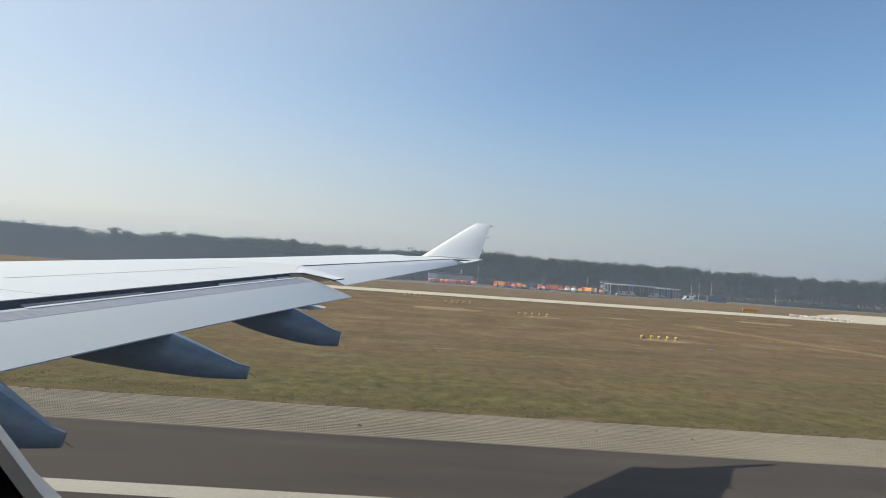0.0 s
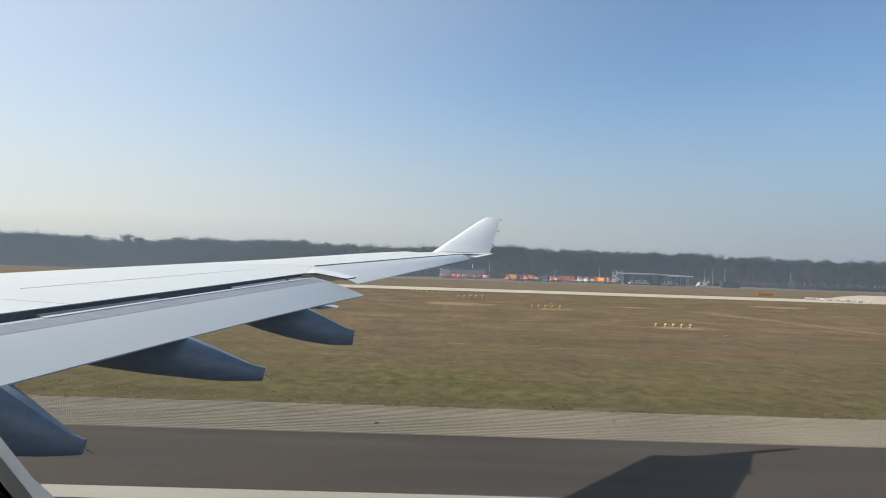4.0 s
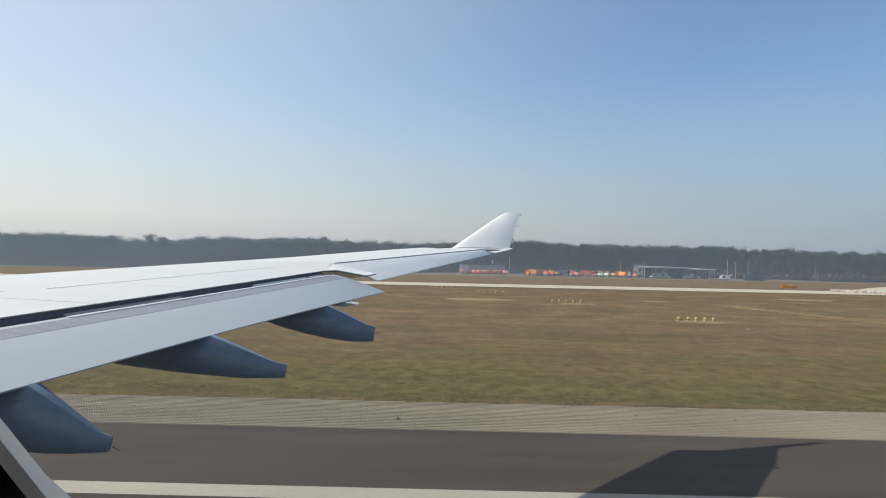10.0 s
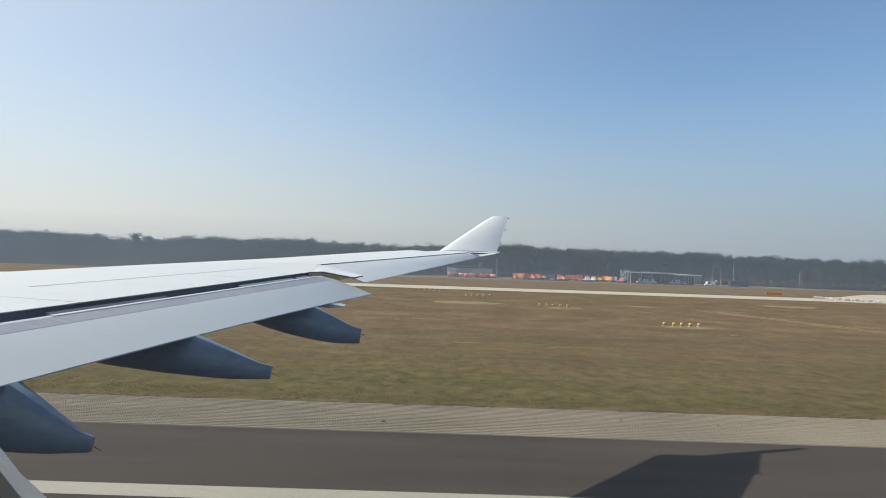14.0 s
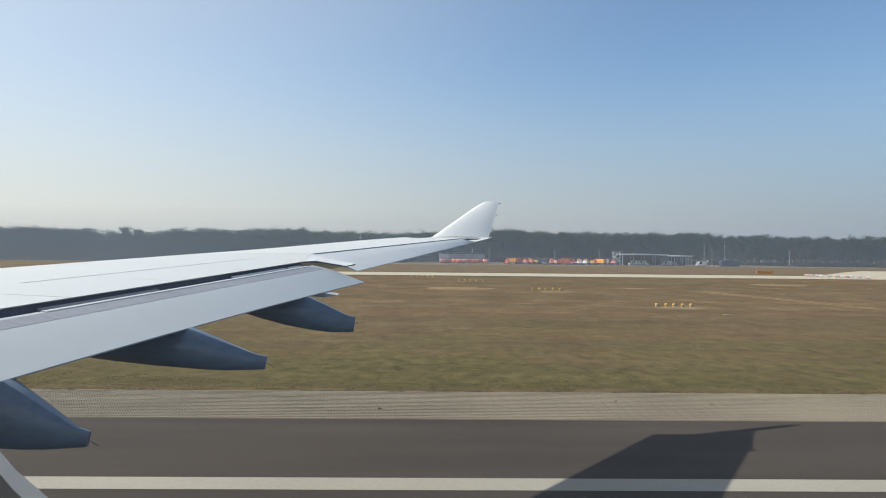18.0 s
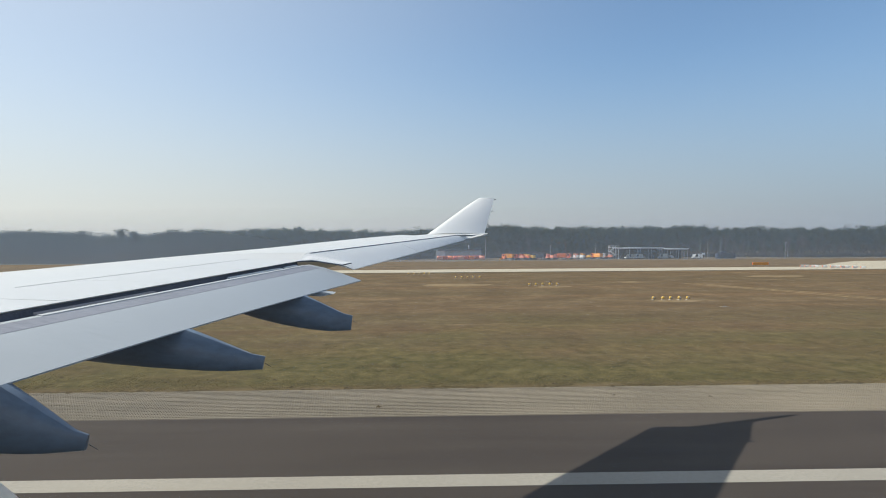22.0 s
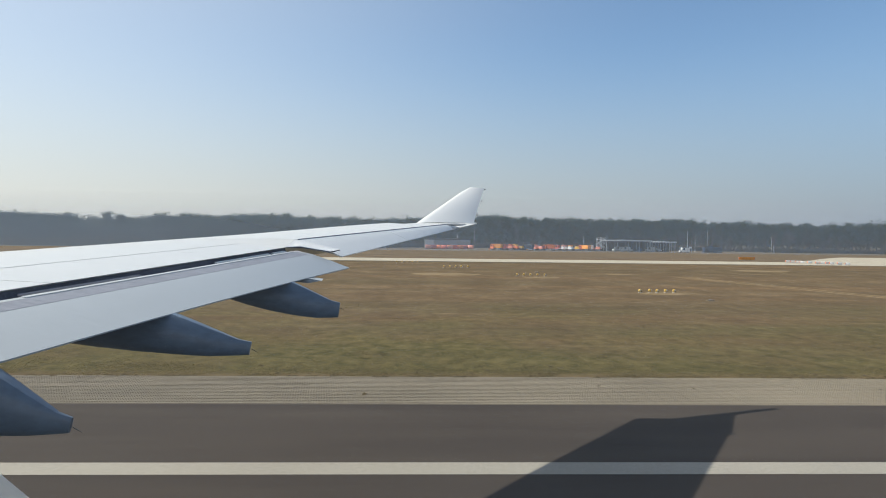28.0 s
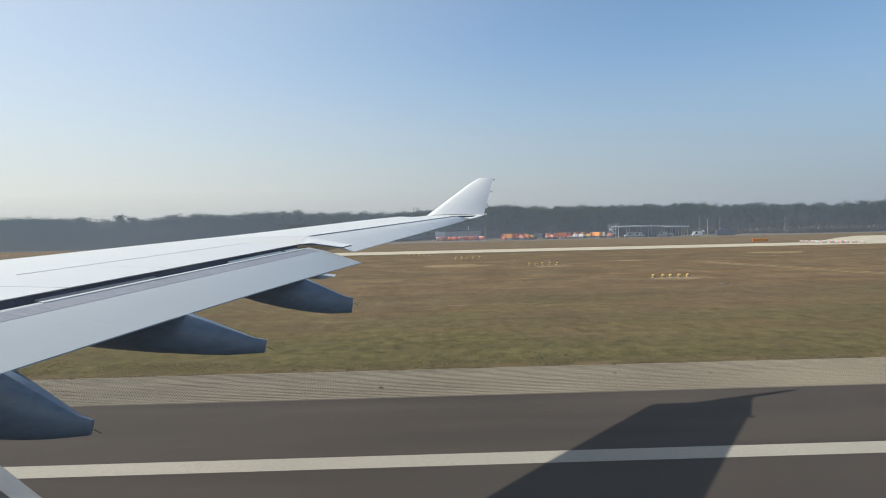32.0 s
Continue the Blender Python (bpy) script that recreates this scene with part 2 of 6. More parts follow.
# dormant late-winter turf: straw, red-brown thatch, olive and green in patches of many sizes
g = Nodes("winter_turf")
v = g.world_coords()
big = g.noise(g.world_coords((0.030, 0.045, 1)), 1.0, 4, 0.55)
mid = g.noise(g.world_coords((0.16, 0.15, 1)), 1.0, 5, 0.62)
small = g.noise(g.world_coords((1.0, 0.75, 1)), 1.0, 5, 0.7)
blade = g.noise(g.world_coords((7.0, 5.0, 7.0)), 1.0, 5, 0.75)
swath = g.noise(g.world_coords((0.012, 0.42, 1)), 1.0, 3, 0.5)
thatch = g.noise(g.world_coords((0.09, 0.15, 1)), 1.3, 4, 0.6)
straw = g.ramp(mid, [(0.28, (0.093, 0.065, 0.036)), (0.48, (0.124, 0.088, 0.049)), (0.62, (0.154, 0.111, 0.063)), (0.78, (0.211, 0.154, 0.092))])
rust = g.ramp(small, [(0.30, (0.094, 0.063, 0.031)), (0.55, (0.138, 0.095, 0.049)), (0.75, (0.192, 0.136, 0.074))])
green = g.ramp(small, [(0.30, (0.054, 0.052, 0.017)), (0.52, (0.087, 0.077, 0.028)), (0.75, (0.130, 0.107, 0.047))])
col = g.mix(straw, rust, g.ramp(thatch, [(0.46, (0, 0, 0)), (0.72, (0.55, 0.55, 0.55))]))
sep = g.add("ShaderNodeSeparateXYZ")
pos = g.add("ShaderNodeNewGeometry")
g.link(pos.outputs["Position"], sep.inputs[0])
zone = g.add("ShaderNodeMapRange")
zone.inputs["From Min"].default_value, zone.inputs["From Max"].default_value = 33, 78
zone.inputs["To Min"].default_value, zone.inputs["To Max"].default_value = 0.24, -0.09
g.link(sep.outputs["Y"], zone.inputs["Value"])
both = g.add("ShaderNodeMath")
both.operation = "ADD"
g.link(g.mix(big, mid, 0.45), both.inputs[0])
g.link(zone.outputs[0], both.inputs[1])
strip = g.add("ShaderNodeMapRange")
strip.inputs["From Min"].default_value, strip.inputs["From Max"].default_value = 32.9, 34.3
g.link(sep.outputs["Y"], strip.inputs["Value"])
where_green = g.mix((0, 0, 0), g.ramp(both.outputs[0], [(0.50, (0, 0, 0)), (0.72, (0.80, 0.80, 0.80))]), strip.outputs[0])
col = g.mix(col, green, where_green)
bare = g.ramp(g.noise(g.world_coords((0.07, 0.12, 1)), 1.1, 6, 0.65), [(0.61, (0, 0, 0)), (0.76, (0.70, 0.70, 0.70))])
col = g.mix(col, (0.235, 0.172, 0.098), bare)
tone = g.mix(g.ramp(blade, [(0.30, (0.60, 0.60, 0.58)), (0.50, (0.98, 0.98, 0.98)), (0.70, (1.30, 1.28, 1.22))]), g.ramp(small, [(0.30, (0.66, 0.66, 0.64)), (0.50, (1, 1, 1)), (0.70, (1.24, 1.22, 1.18))]), 1.0, "MULTIPLY")
tone = g.mix(tone, g.ramp(swath, [(0.35, (0.93, 0.93, 0.92)), (0.65, (1.06, 1.06, 1.05))]), 1.0, "MULTIPLY")
lanes = g.noise(g.world_coords((0.006, 0.085, 1)), 1.0, 3, 0.5)  # broad mown lanes along the runway
tone = g.mix(tone, g.ramp(lanes, [(0.34, (0.84, 0.90, 0.87)), (0.5, (1.0, 1.0, 1.0)), (0.66, (1.17, 1.07, 1.02))]), 1.0, "MULTIPLY")
g.bump(g.mix(blade, small, 0.5), 0.7, 0.12)
far = g.add("ShaderNodeMapRange")
far.inputs["From Min"].default_value, far.inputs["From Max"].default_value = 190, 215
far.inputs["To Max"].default_value = 0.75
g.link(sep.outputs["Y"], far.inputs["Value"])
col = g.mix(col, g.ramp(mid, [(0.3, (0.125, 0.098, 0.070)), (0.7, (0.175, 0.138, 0.100))]), far.outputs[0])  # haze put into the colour: turf greyer beyond the taxiway
M["turf"] = g.done(g.mix(col, tone, 0.7, "MULTIPLY"), 0.98, spec=0.05)

g = Nodes("bare_sand")
v = g.world_coords((0.5, 1, 1))
n1, n2 = g.noise(v, 0.9, 5, 0.65), g.noise(g.world_coords(), 9, 5, 0.7)
base = g.ramp(n1, [(0.35, (0.17, 0.122, 0.064)), (0.55, (0.235, 0.172, 0.098)), (0.75, (0.31, 0.235, 0.145))])
g.bump(n2, 0.4, 0.03)
M["sand"] = g.done(g.mix(base, g.ramp(n2, [(0.3, (0.75, 0.75, 0.75)), (0.7, (1.1, 1.1, 1.1))]), 0.8, "MULTIPLY"), 0.97, spec=0.05)



def foliage(name, lo, hi, through=0.5, crown=False):
    """Leaves or twigs: rough, and letting part of the light through; in a crown, lumpy normals lean off the sun to set
    its shade.
    """
    n = Nodes(name)
    isl = n.add("ShaderNodeNewGeometry")
    a = n.ramp(isl.outputs["Random Per Island"], [(0, lo), (1, hi)])
    f = n.ramp(n.noise(n.world_coords(), 0.9, 4, 0.6), [(0.3, (0.93, 0.93, 0.93)), (0.7, (1.07, 1.07, 1.07))])
    col = n.mix(a, f, 0.8, "MULTIPLY")
    n.done(col, 0.9)
    tr = n.add("ShaderNodeBsdfTranslucent")
    n.link(col, tr.inputs["Color"])
    mx = n.add("ShaderNodeMixShader")
    mx.inputs[0].default_value = through
    n.link(n.b.outputs[0], mx.inputs[1])
    n.link(tr.outputs[0], mx.inputs[2])
    if crown:
        lump = n.add("ShaderNodeTexNoise")
        lump.inputs["Scale"].default_value, lump.inputs["Detail"].default_value = 0.42, 3
        n.link(n.world_coords(), lump.inputs["Vector"])
        rel = n.add("ShaderNodeVectorMath")
        rel.operation = "MULTIPLY_ADD"
        rel.inputs[1].default_value, rel.inputs[2].default_value = (3.2, 3.2, 3.2), (-1.3, -2.45, -1.2)
        n.link(lump.outputs["Color"], rel.inputs[0])
        nrm = n.add("ShaderNodeVectorMath")
        nrm.operation = "NORMALIZE"
        n.link(rel.outputs[0], nrm.inputs[0])
        n.link(nrm.outputs[0], n.b.inputs["Normal"])
        n.link(nrm.outputs[0], tr.inputs["Normal"])
    n.link(mx.outputs[0], n.out.inputs["Surface"])
    return n.m


M["grass"] = foliage("grass_blades", (0.10, 0.095, 0.030), (0.30, 0.225, 0.115))
M["pine"] = foliage("pine_needles", (0.045, 0.070, 0.050), (0.145, 0.180, 0.125), 0.40, True)
M["twigs"] = foliage("bare_twigs", (0.13, 0.115, 0.10), (0.19, 0.165, 0.14), 0.25, True)
M["bark"] = foliage("pine_bark", (0.125, 0.108, 0.095), (0.165, 0.14, 0.12), 0.25, True)
M["shrub"] = foliage("winter_shrub", (0.10, 0.10, 0.085), (0.235, 0.212, 0.175), 0.40, True)

# flat sheet added as haze before the wood: clear above, scattering some light below
g = Nodes("haze_sheet")
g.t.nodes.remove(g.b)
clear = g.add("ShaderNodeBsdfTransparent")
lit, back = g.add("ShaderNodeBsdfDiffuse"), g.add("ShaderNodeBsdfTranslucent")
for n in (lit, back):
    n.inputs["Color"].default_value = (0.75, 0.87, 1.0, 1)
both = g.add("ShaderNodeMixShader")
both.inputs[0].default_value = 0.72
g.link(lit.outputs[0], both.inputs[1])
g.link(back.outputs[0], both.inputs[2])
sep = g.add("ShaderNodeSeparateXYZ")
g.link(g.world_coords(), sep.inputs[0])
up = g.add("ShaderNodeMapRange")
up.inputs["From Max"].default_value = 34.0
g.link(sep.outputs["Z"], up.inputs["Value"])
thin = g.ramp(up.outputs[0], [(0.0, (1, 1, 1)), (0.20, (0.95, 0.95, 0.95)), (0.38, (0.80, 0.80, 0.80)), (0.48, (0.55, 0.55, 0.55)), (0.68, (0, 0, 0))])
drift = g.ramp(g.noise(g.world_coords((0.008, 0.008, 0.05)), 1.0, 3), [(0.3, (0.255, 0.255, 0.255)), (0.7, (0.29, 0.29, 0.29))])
along = g.add("ShaderNodeMapRange")  # denser towards the sun's side, for the glow of haze there
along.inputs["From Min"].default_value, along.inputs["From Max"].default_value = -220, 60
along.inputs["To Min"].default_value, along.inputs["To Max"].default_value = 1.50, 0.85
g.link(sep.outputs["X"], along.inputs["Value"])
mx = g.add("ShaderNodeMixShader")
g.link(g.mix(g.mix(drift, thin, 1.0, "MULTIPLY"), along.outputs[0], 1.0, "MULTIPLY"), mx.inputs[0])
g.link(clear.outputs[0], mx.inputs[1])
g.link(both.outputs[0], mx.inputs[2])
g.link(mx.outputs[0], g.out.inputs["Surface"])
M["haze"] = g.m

# acrylic cabin pane: clear, with a scattering film added to lift darks like haze
g = Nodes("cabin_pane")
g.t.nodes.remove(g.b)
clear = g.add("ShaderNodeBsdfTransparent")
veil_film = g.add("ShaderNodeBsdfTranslucent")
veil_film.inputs["Color"].default_value = (0.80, 0.90, 1.0, 1)
mx = g.add("ShaderNodeMixShader")
f = g.ramp(g.noise(g.coords(), 18, 5, 0.6), [(0.3, (0.024, 0.024, 0.024)), (0.75, (0.032, 0.032, 0.032))])
g.link(f, mx.inputs[0])
g.link(clear.outputs[0], mx.inputs[1])
g.link(veil_film.outputs[0], mx.inputs[2])
g.link(mx.outputs[0], g.out.inputs["Surface"])
M["pane"] = g.m


# ---- mesh helpers ----
def mesh(name, verts, faces, mats, smooth=False, mat_ids=None):
    me = bpy.data.meshes.new(name)
    me.from_pydata([tuple(p) for p in verts], [], faces)
    for m in (mats if isinstance(mats, (list, tuple)) else [mats]):
        me.materials.append(M[m])
    if mat_ids is not None:
        me.polygons.foreach_set("material_index", mat_ids)
    if smooth:
        me.polygons.foreach_set("use_smooth", [True] * len(faces))
        if len(faces) < 20000:
            me.set_sharp_from_angle(angle=radians(38))
    me.update()
    return me


def put(name, me, parent=None, label=""):
    ob = new(name, me)
    if parent is not None:
        ob.parent = parent
    if label:
        ob["label"] = label
    return ob


def piece(name, verts, faces, mat, parent=None, label="", smooth=False):
    return put(name, mesh(name, verts, faces, mat, smooth), parent, label)


def root(name, at, label, category, group="", kind="", turn=0):
    e = new(name)
    e.empty_display_size = 0.2
    e.matrix_basis = pose(*at, 0, 0, turn)
    return tagged(e, label, category, group, kind)


def fused(bm, name, mat, parent=None, label="", smooth=False):
    me = bpy.data.meshes.new(name)
    bm.normal_update()
    bm.to_mesh(me)
    bm.free()
    me.materials.append(M[mat])
    if smooth:
        me.polygons.foreach_set("use_smooth", [True] * len(me.polygons))
        me.set_sharp_from_angle(angle=radians(40))
    return put(name, me, parent, label)


def add_box(bm, c, s, bevel=0.0, rot=None):
    m = Matrix.Translation(c) @ (rot or Matrix()) @ Matrix.Diagonal((*s, 1))
    r = bmesh.ops.create_cube(bm, size=1, matrix=m)
    if bevel:
        es = list({e for vv in r["verts"] for e in vv.link_edges})
        bmesh.ops.bevel(bm, geom=es, offset=bevel, segments=2, affect="EDGES", profile=0.6)


def add_tube(bm, a, b, r0, r1=None, n=10):
    a, b = Vector(a), Vector(b)
    r1 = r0 if r1 is None else r1
    d = b - a
    m = Matrix.Translation((a + b) / 2) @ d.to_track_quat("Z", "Y").to_matrix().to_4x4()
    bmesh.ops.create_cone(bm, cap_ends=True, segments=n, radius1=r0, radius2=r1, depth=d.length, matrix=m)


def box(name, c, s, mat, parent=None, bevel=0.02, label="", rot=None):
    bm = bmesh.new()
    add_box(bm, c, s, bevel, rot)
    return fused(bm, name, mat, parent, label, smooth=bevel > 0)


def tube(name, a, b, r0, mat, parent=None, r1=None, n=10, label=""):
    bm = bmesh.new()
    add_tube(bm, a, b, r0, r1, n)
    return fused(bm, name, mat, parent, label, smooth=True)


def loft(rings, closed=True, caps=True):
    """Vertices and faces of a skin over rings of equal length."""
    n = len(rings[0])
    vs = [p for r in rings for p in r]
    fs = []
    for i in range(len(rings) - 1):
        for j in range(n if closed else n - 1):
            k = (j + 1) % n
            fs.append((i * n + j, i * n + k, (i + 1) * n + k, (i + 1) * n + j))
    if caps and closed:
        fs.append(tuple(range(n - 1, -1, -1)))
        fs.append(tuple((len(rings) - 1) * n + j for j in range(n)))
    return vs, fs


def sheet(name, x0, x1, y0, y1, top, thick, mat, parent=None, label=""):
    """A flat slab with real thickness."""
    vs = [(x0, y0, top), (x1, y0, top), (x1, y1, top), (x0, y1, top)]
    vs += [(x, y, top - thick) for x, y, _ in vs]
    fs = [(0, 1, 2, 3), (7, 6, 5, 4), (0, 4, 5, 1), (1, 5, 6, 2), (2, 6, 7, 3), (3, 7, 4, 0)]
    return piece(name, vs, fs, mat, parent, label)


# ---- ground, runway, taxiway ----
rng = random.Random(7)


def turf_height(x, y):
    if y < 33.2:
        return -0.03
    far = min(1.0, (y - 33.2) / 25)
    h = -0.03 + far * (0.10 * noise.noise((x * 0.02, y * 0.05, 0)) + 0.05 * noise.noise((x * 0.11, y * 0.2, 3)))
    if 155 < y < 215:
        h = min(h, -0.04) - 0.03
    return h


ys = [-3000, -600, -120, -36, 0, 18, 32.5, 34.0] + [34.0 + 2.2 * i for i in range(1, 50)] + [148, 156, 164, 172, 184, 196, 204, 214, 226, 240, 260, 290, 330, 400, 520, 900, 1800, 3200]
xs = [-3200, -1500, -700, -400, -300] + [-240 + 5 * i for i in range(97)] + [300, 400, 700, 1500, 3200]
gv = [(x, y, turf_height(x, y)) for y in ys for x in xs]
nx = len(xs)
gf = [(j * nx + i, j * nx + i + 1, (j + 1) * nx + i + 1, (j + 1) * nx + i) for j in range(len(ys) - 1) for i in range(nx - 1)]
ground = tagged(piece("ground", gv, gf, "turf", smooth=True), "dormant brown and olive airfield grass", "grass", kind="structure")

EDGE_IN, EDGE_OUT = 27.38, 32.75
CONCRETE_FROM = -1046.0  # where the asphalt ends and the slabs begin
runway = tagged(sheet("runway", CONCRETE_FROM, 900, -32.5, EDGE_IN, 0.0, 0.4, "asphalt"), "worn dark grey asphalt runway", "runway", kind="structure")
tagged(sheet("edge_stripe", CONCRETE_FROM, 900, 19.36, 20.38, 0.004, 0.003, "stripe_white"), "faded white painted runway edge stripe", "road marking", kind="structure")
taxiway = tagged(sheet("taxiway", -836, 900, 174.0, 194.8, 0.02, 0.3, "concrete"), "pale concrete taxiway strip", "taxiway", kind="structure")
# fillet where a pale stub joins the taxiway
fv = [(104, 194.8, 0.02), (757, 194.8, 0.02), (757, 251, 0.02), (154, 251, 0.02), (136, 231.5, 0.02), (121, 212, 0.02)]
fv += [(x, y, -0.2) for x, y, _ in fv]
ff = [(0, 1, 2, 3, 4, 5), (11, 10, 9, 8, 7, 6)] + [(i, i + 6, (i + 1) % 6 + 6, (i + 1) % 6) for i in range(6)]
tagged(piece("apron", fv, ff, "concrete"), "pale concrete apron beside the taxiway", "apron", kind="structure")


# ---- further along: two turn-offs, a perimeter road and the concrete half of the runway ----
def paved(name, at, poly, top, mat, lab, cat):
    """A paved field of any outline with real thickness."""
    n = len(poly)
    vs = [(at + x, y, top) for x, y in poly] + [(at + x, y, top - 0.25) for x, y in poly]
    fs = [tuple(range(n)), tuple(range(2 * n - 1, n - 1, -1))] + [(i, i + n, (i + 1) % n + n, (i + 1) % n) for i in range(n)]
    return tagged(piece(name, vs, fs, mat), lab, cat, kind="structure")


def glide(pts, steps=6):
    """Points of a smooth line through the given ones."""
    out = []
    for i in range(len(pts) - 1):
        a, b, c, d = (Vector(pts[max(0, min(len(pts) - 1, i + k))]) for k in (-1, 0, 1, 2))
        for j in range(steps):
            t = j / steps
            out.append(0.5 * (2 * b + (c - a) * t + (2 * a - 5 * b + 4 * c - d) * t * t + (3 * b - a - 3 * c + d) * t ** 3))
    return out + [Vector(pts[-1])]


def painted_line(at, pts, width, mat, lab, top=0.026, shift=0.0):
    """A thin painted line along a smooth curve on the paving."""
    p = glide(pts)
    rings = []
    for i, c in enumerate(p):
        d = (p[min(i + 1, len(p) - 1)] - p[max(i - 1, 0)]).normalized()
        s = Vector((-d.y, d.x))
        a, b = c + s * (shift - width / 2), c + s * (shift + width / 2)
        rings.append([(at + a.x, a.y, top), (at + b.x, b.y, top), (at + b.x, b.y, top - 0.004), (at + a.x, a.y, top - 0.004)])
    return tagged(piece("painted_line", *loft(rings), mat), lab, "road marking", kind="structure")


EXIT_A, EXIT_B, ROAD = -840.0, -960.0, -1080.0
paved("closed_turnoff", EXIT_A, [(-24, EDGE_IN), (82, EDGE_IN), (62, 31), (40, 36), (30, 43), (27, 62), (28, 95), (33, 118), (44, 140), (70, 174), (-6, 174), (-3, 130), (-7, 72), (-12, 52), (-21, 35)], 0.02, "asphalt", "wide dark asphalt turn-off closed by barriers", "taxiway")
paved("turnoff", EXIT_B, [(6, EDGE_IN), (59, EDGE_IN), (59, 60), (61, 90), (68, 118), (86, 150), (112, 174), (40, 174), (31, 150), (26, 123), (21, 80), (18.5, 56), (15, 40), (12, 32)], 0.02, "asphalt", "curving asphalt turn-off between the grass fields", "taxiway")
side_road = [(-150, 96), (-60, 74), (-7, 61), (13, 53), (25, 44), (36, 33), (44, 26)]
mid = glide(side_road)
lo, hi = [], []
for i, c in enumerate(mid):
    d = (mid[min(i + 1, len(mid) - 1)] - mid[max(i - 1, 0)]).normalized()
    w = 3.4 + 7.0 * max(0.0, (i - 26) / 10)
    lo.append((c.x + d.y * w, c.y - d.x * w))
    hi.append((c.x - d.y * w, c.y + d.x * w))
paved("side_road", ROAD, [(x, max(y, 25.9)) for x, y in lo + hi[::-1]], 0.015, "asphalt", "narrow asphalt road bending off the runway", "road")
for off in (-0.22, 0.22):
    painted_line(EXIT_B, [(-7, 20.6), (0.8, 22.0), (6.6, 24.0), (11.6, 26.9), (16.2, 31), (18.6, 36), (18.9, 42), (20.5, 50), (22, 56)], 0.16, "stripe_yellow", "yellow line of a pair that leads off the runway", shift=off)
    painted_line(EXIT_B, [(53.8, 20.6), (54.0, 26.6), (54.6, 40), (55, 57)], 0.16, "stripe_yellow", "yellow line of a pair that leads off the runway", shift=off)
painted_line(EXIT_B, [(22, 56), (23.5, 80), (26, 108), (31, 132), (42, 160)], 0.45, "stripe_white", "worn pale edge line of the turn-off")
painted_line(EXIT_B, [(55, 57), (56.4, 91), (63, 118), (67, 126), (90, 152)], 0.45, "stripe_white", "worn pale edge line of the turn-off")
painted_line(EXIT_B, [(38, 52), (37, 90), (36.7, 118), (48, 150)], 0.15, "stripe_yellow", "yellow centre line of the turn-off")
painted_line(EXIT_A, [(-19.4, 34.5), (-9.1, 55.4), (-5.6, 70.5), (-2, 105), (-3, 150), (-4, 172)], 0.35, "stripe_white", "worn pale edge line of the closed turn-off")
painted_line(EXIT_A, [(48, 34), (29, 41.5), (25.4, 61), (26.2, 90), (29, 112), (42, 141), (60, 165)], 0.35, "stripe_white", "worn pale edge line of the closed turn-off")
painted_line(EXIT_A, [(10.7, 65.6), (12.0, 100), (12.7, 133), (8, 160)], 0.15, "stripe_yellow", "yellow centre line of the closed turn-off")
painted_line(ROAD, [(15, 34.5), (17.6, 32.6), (17.3, 30.0), (14.4, 28.2), (10.9, 26.6)], 0.2, "white", "white line round the corner of the road", 0.021)
# the closing cross: two bars in one plane, the second in two halves
for x0, y0, x1, y1 in ((6.9, 29.3, 13.9, 22.8), (7.0, 23.2, 9.75, 25.65), (11.05, 26.7, 12.8, 28.9)):
    d = Vector((x1 - x0, y1 - y0)).normalized() * 0.55
    c = [(x0 - d.y, y0 + d.x), (x0 + d.y, y0 - d.x), (x1 + d.y, y1 - d.x), (x1 - d.y, y1 + d.x)]
    vs = [(EXIT_A + x, y, 0.028) for x, y in c] + [(EXIT_A + x, y, 0.0) for x, y in c]
    tagged(piece("cross_bar", vs, [(0, 1, 2, 3), (7, 6, 5, 4), (0, 4, 5, 1), (1, 5, 6, 2), (2, 6, 7, 3), (3, 7, 4, 0)], "stripe_yellow"), "yellow painted bar of a closing cross", "road marking", kind="structure")

# concrete slabs with open joints, on a darker bed
bed = tagged(sheet("concrete_runway", -1900, CONCRETE_FROM, -32.5, 25.9, -0.02, 0.4, "paver_soil"), "pale concrete slab runway with dark joints", "runway", kind="structure")
vs, fs = [], []
for i in range(int((CONCRETE_FROM + 1900) / 5.2)):
    for j in range(10):
        x0, y1 = CONCRETE_FROM - 5.2 * (i + 1), 25.9 - 5.84 * j
        n, z = len(vs), rng.uniform(-0.002, 0.002)
        a = [(x0 + 0.03, y1 - 5.81), (x0 + 5.17, y1 - 5.81), (x0 + 5.17, y1 - 0.03), (x0 + 0.03, y1 - 0.03)]
        vs.extend([(x, y, z) for x, y in a] + [(x, y, -0.02) for x, y in a])
        fs.extend(tuple(n + k for k in q) for q in ((0, 1, 2, 3), (0, 4, 5, 1), (1, 5, 6, 2), (2, 6, 7, 3), (3, 7, 4, 0)))
slabs = put("slabs", mesh("slabs", vs, fs, "concrete"), bed, "field of concrete slabs")
slabs["kind"] = "stuff"
tagged(sheet("edge_stripe", -1900, CONCRETE_FROM - 30, 19.4, 20.4, 0.008, 0.004, "white"), "fresh white edge stripe on the concrete", "road marking", kind="structure")


# ---- the airliner ----
AC = Vector((0, -2.475, 0))
plane = root("airliner", AC + Vector((0, 0, 0.5)), "white and grey twin-aisle airliner standing on the runway", "aircraft")


def on_plane(name, verts, faces, mat, label="", smooth=True, parent=None):
    """A part of the airliner, in coordinates that lie half a metre below the world's."""
    me = mesh(name, [Vector(p) - AC for p in verts], faces, mat, smooth)
    return put(name, me, parent or plane, label)


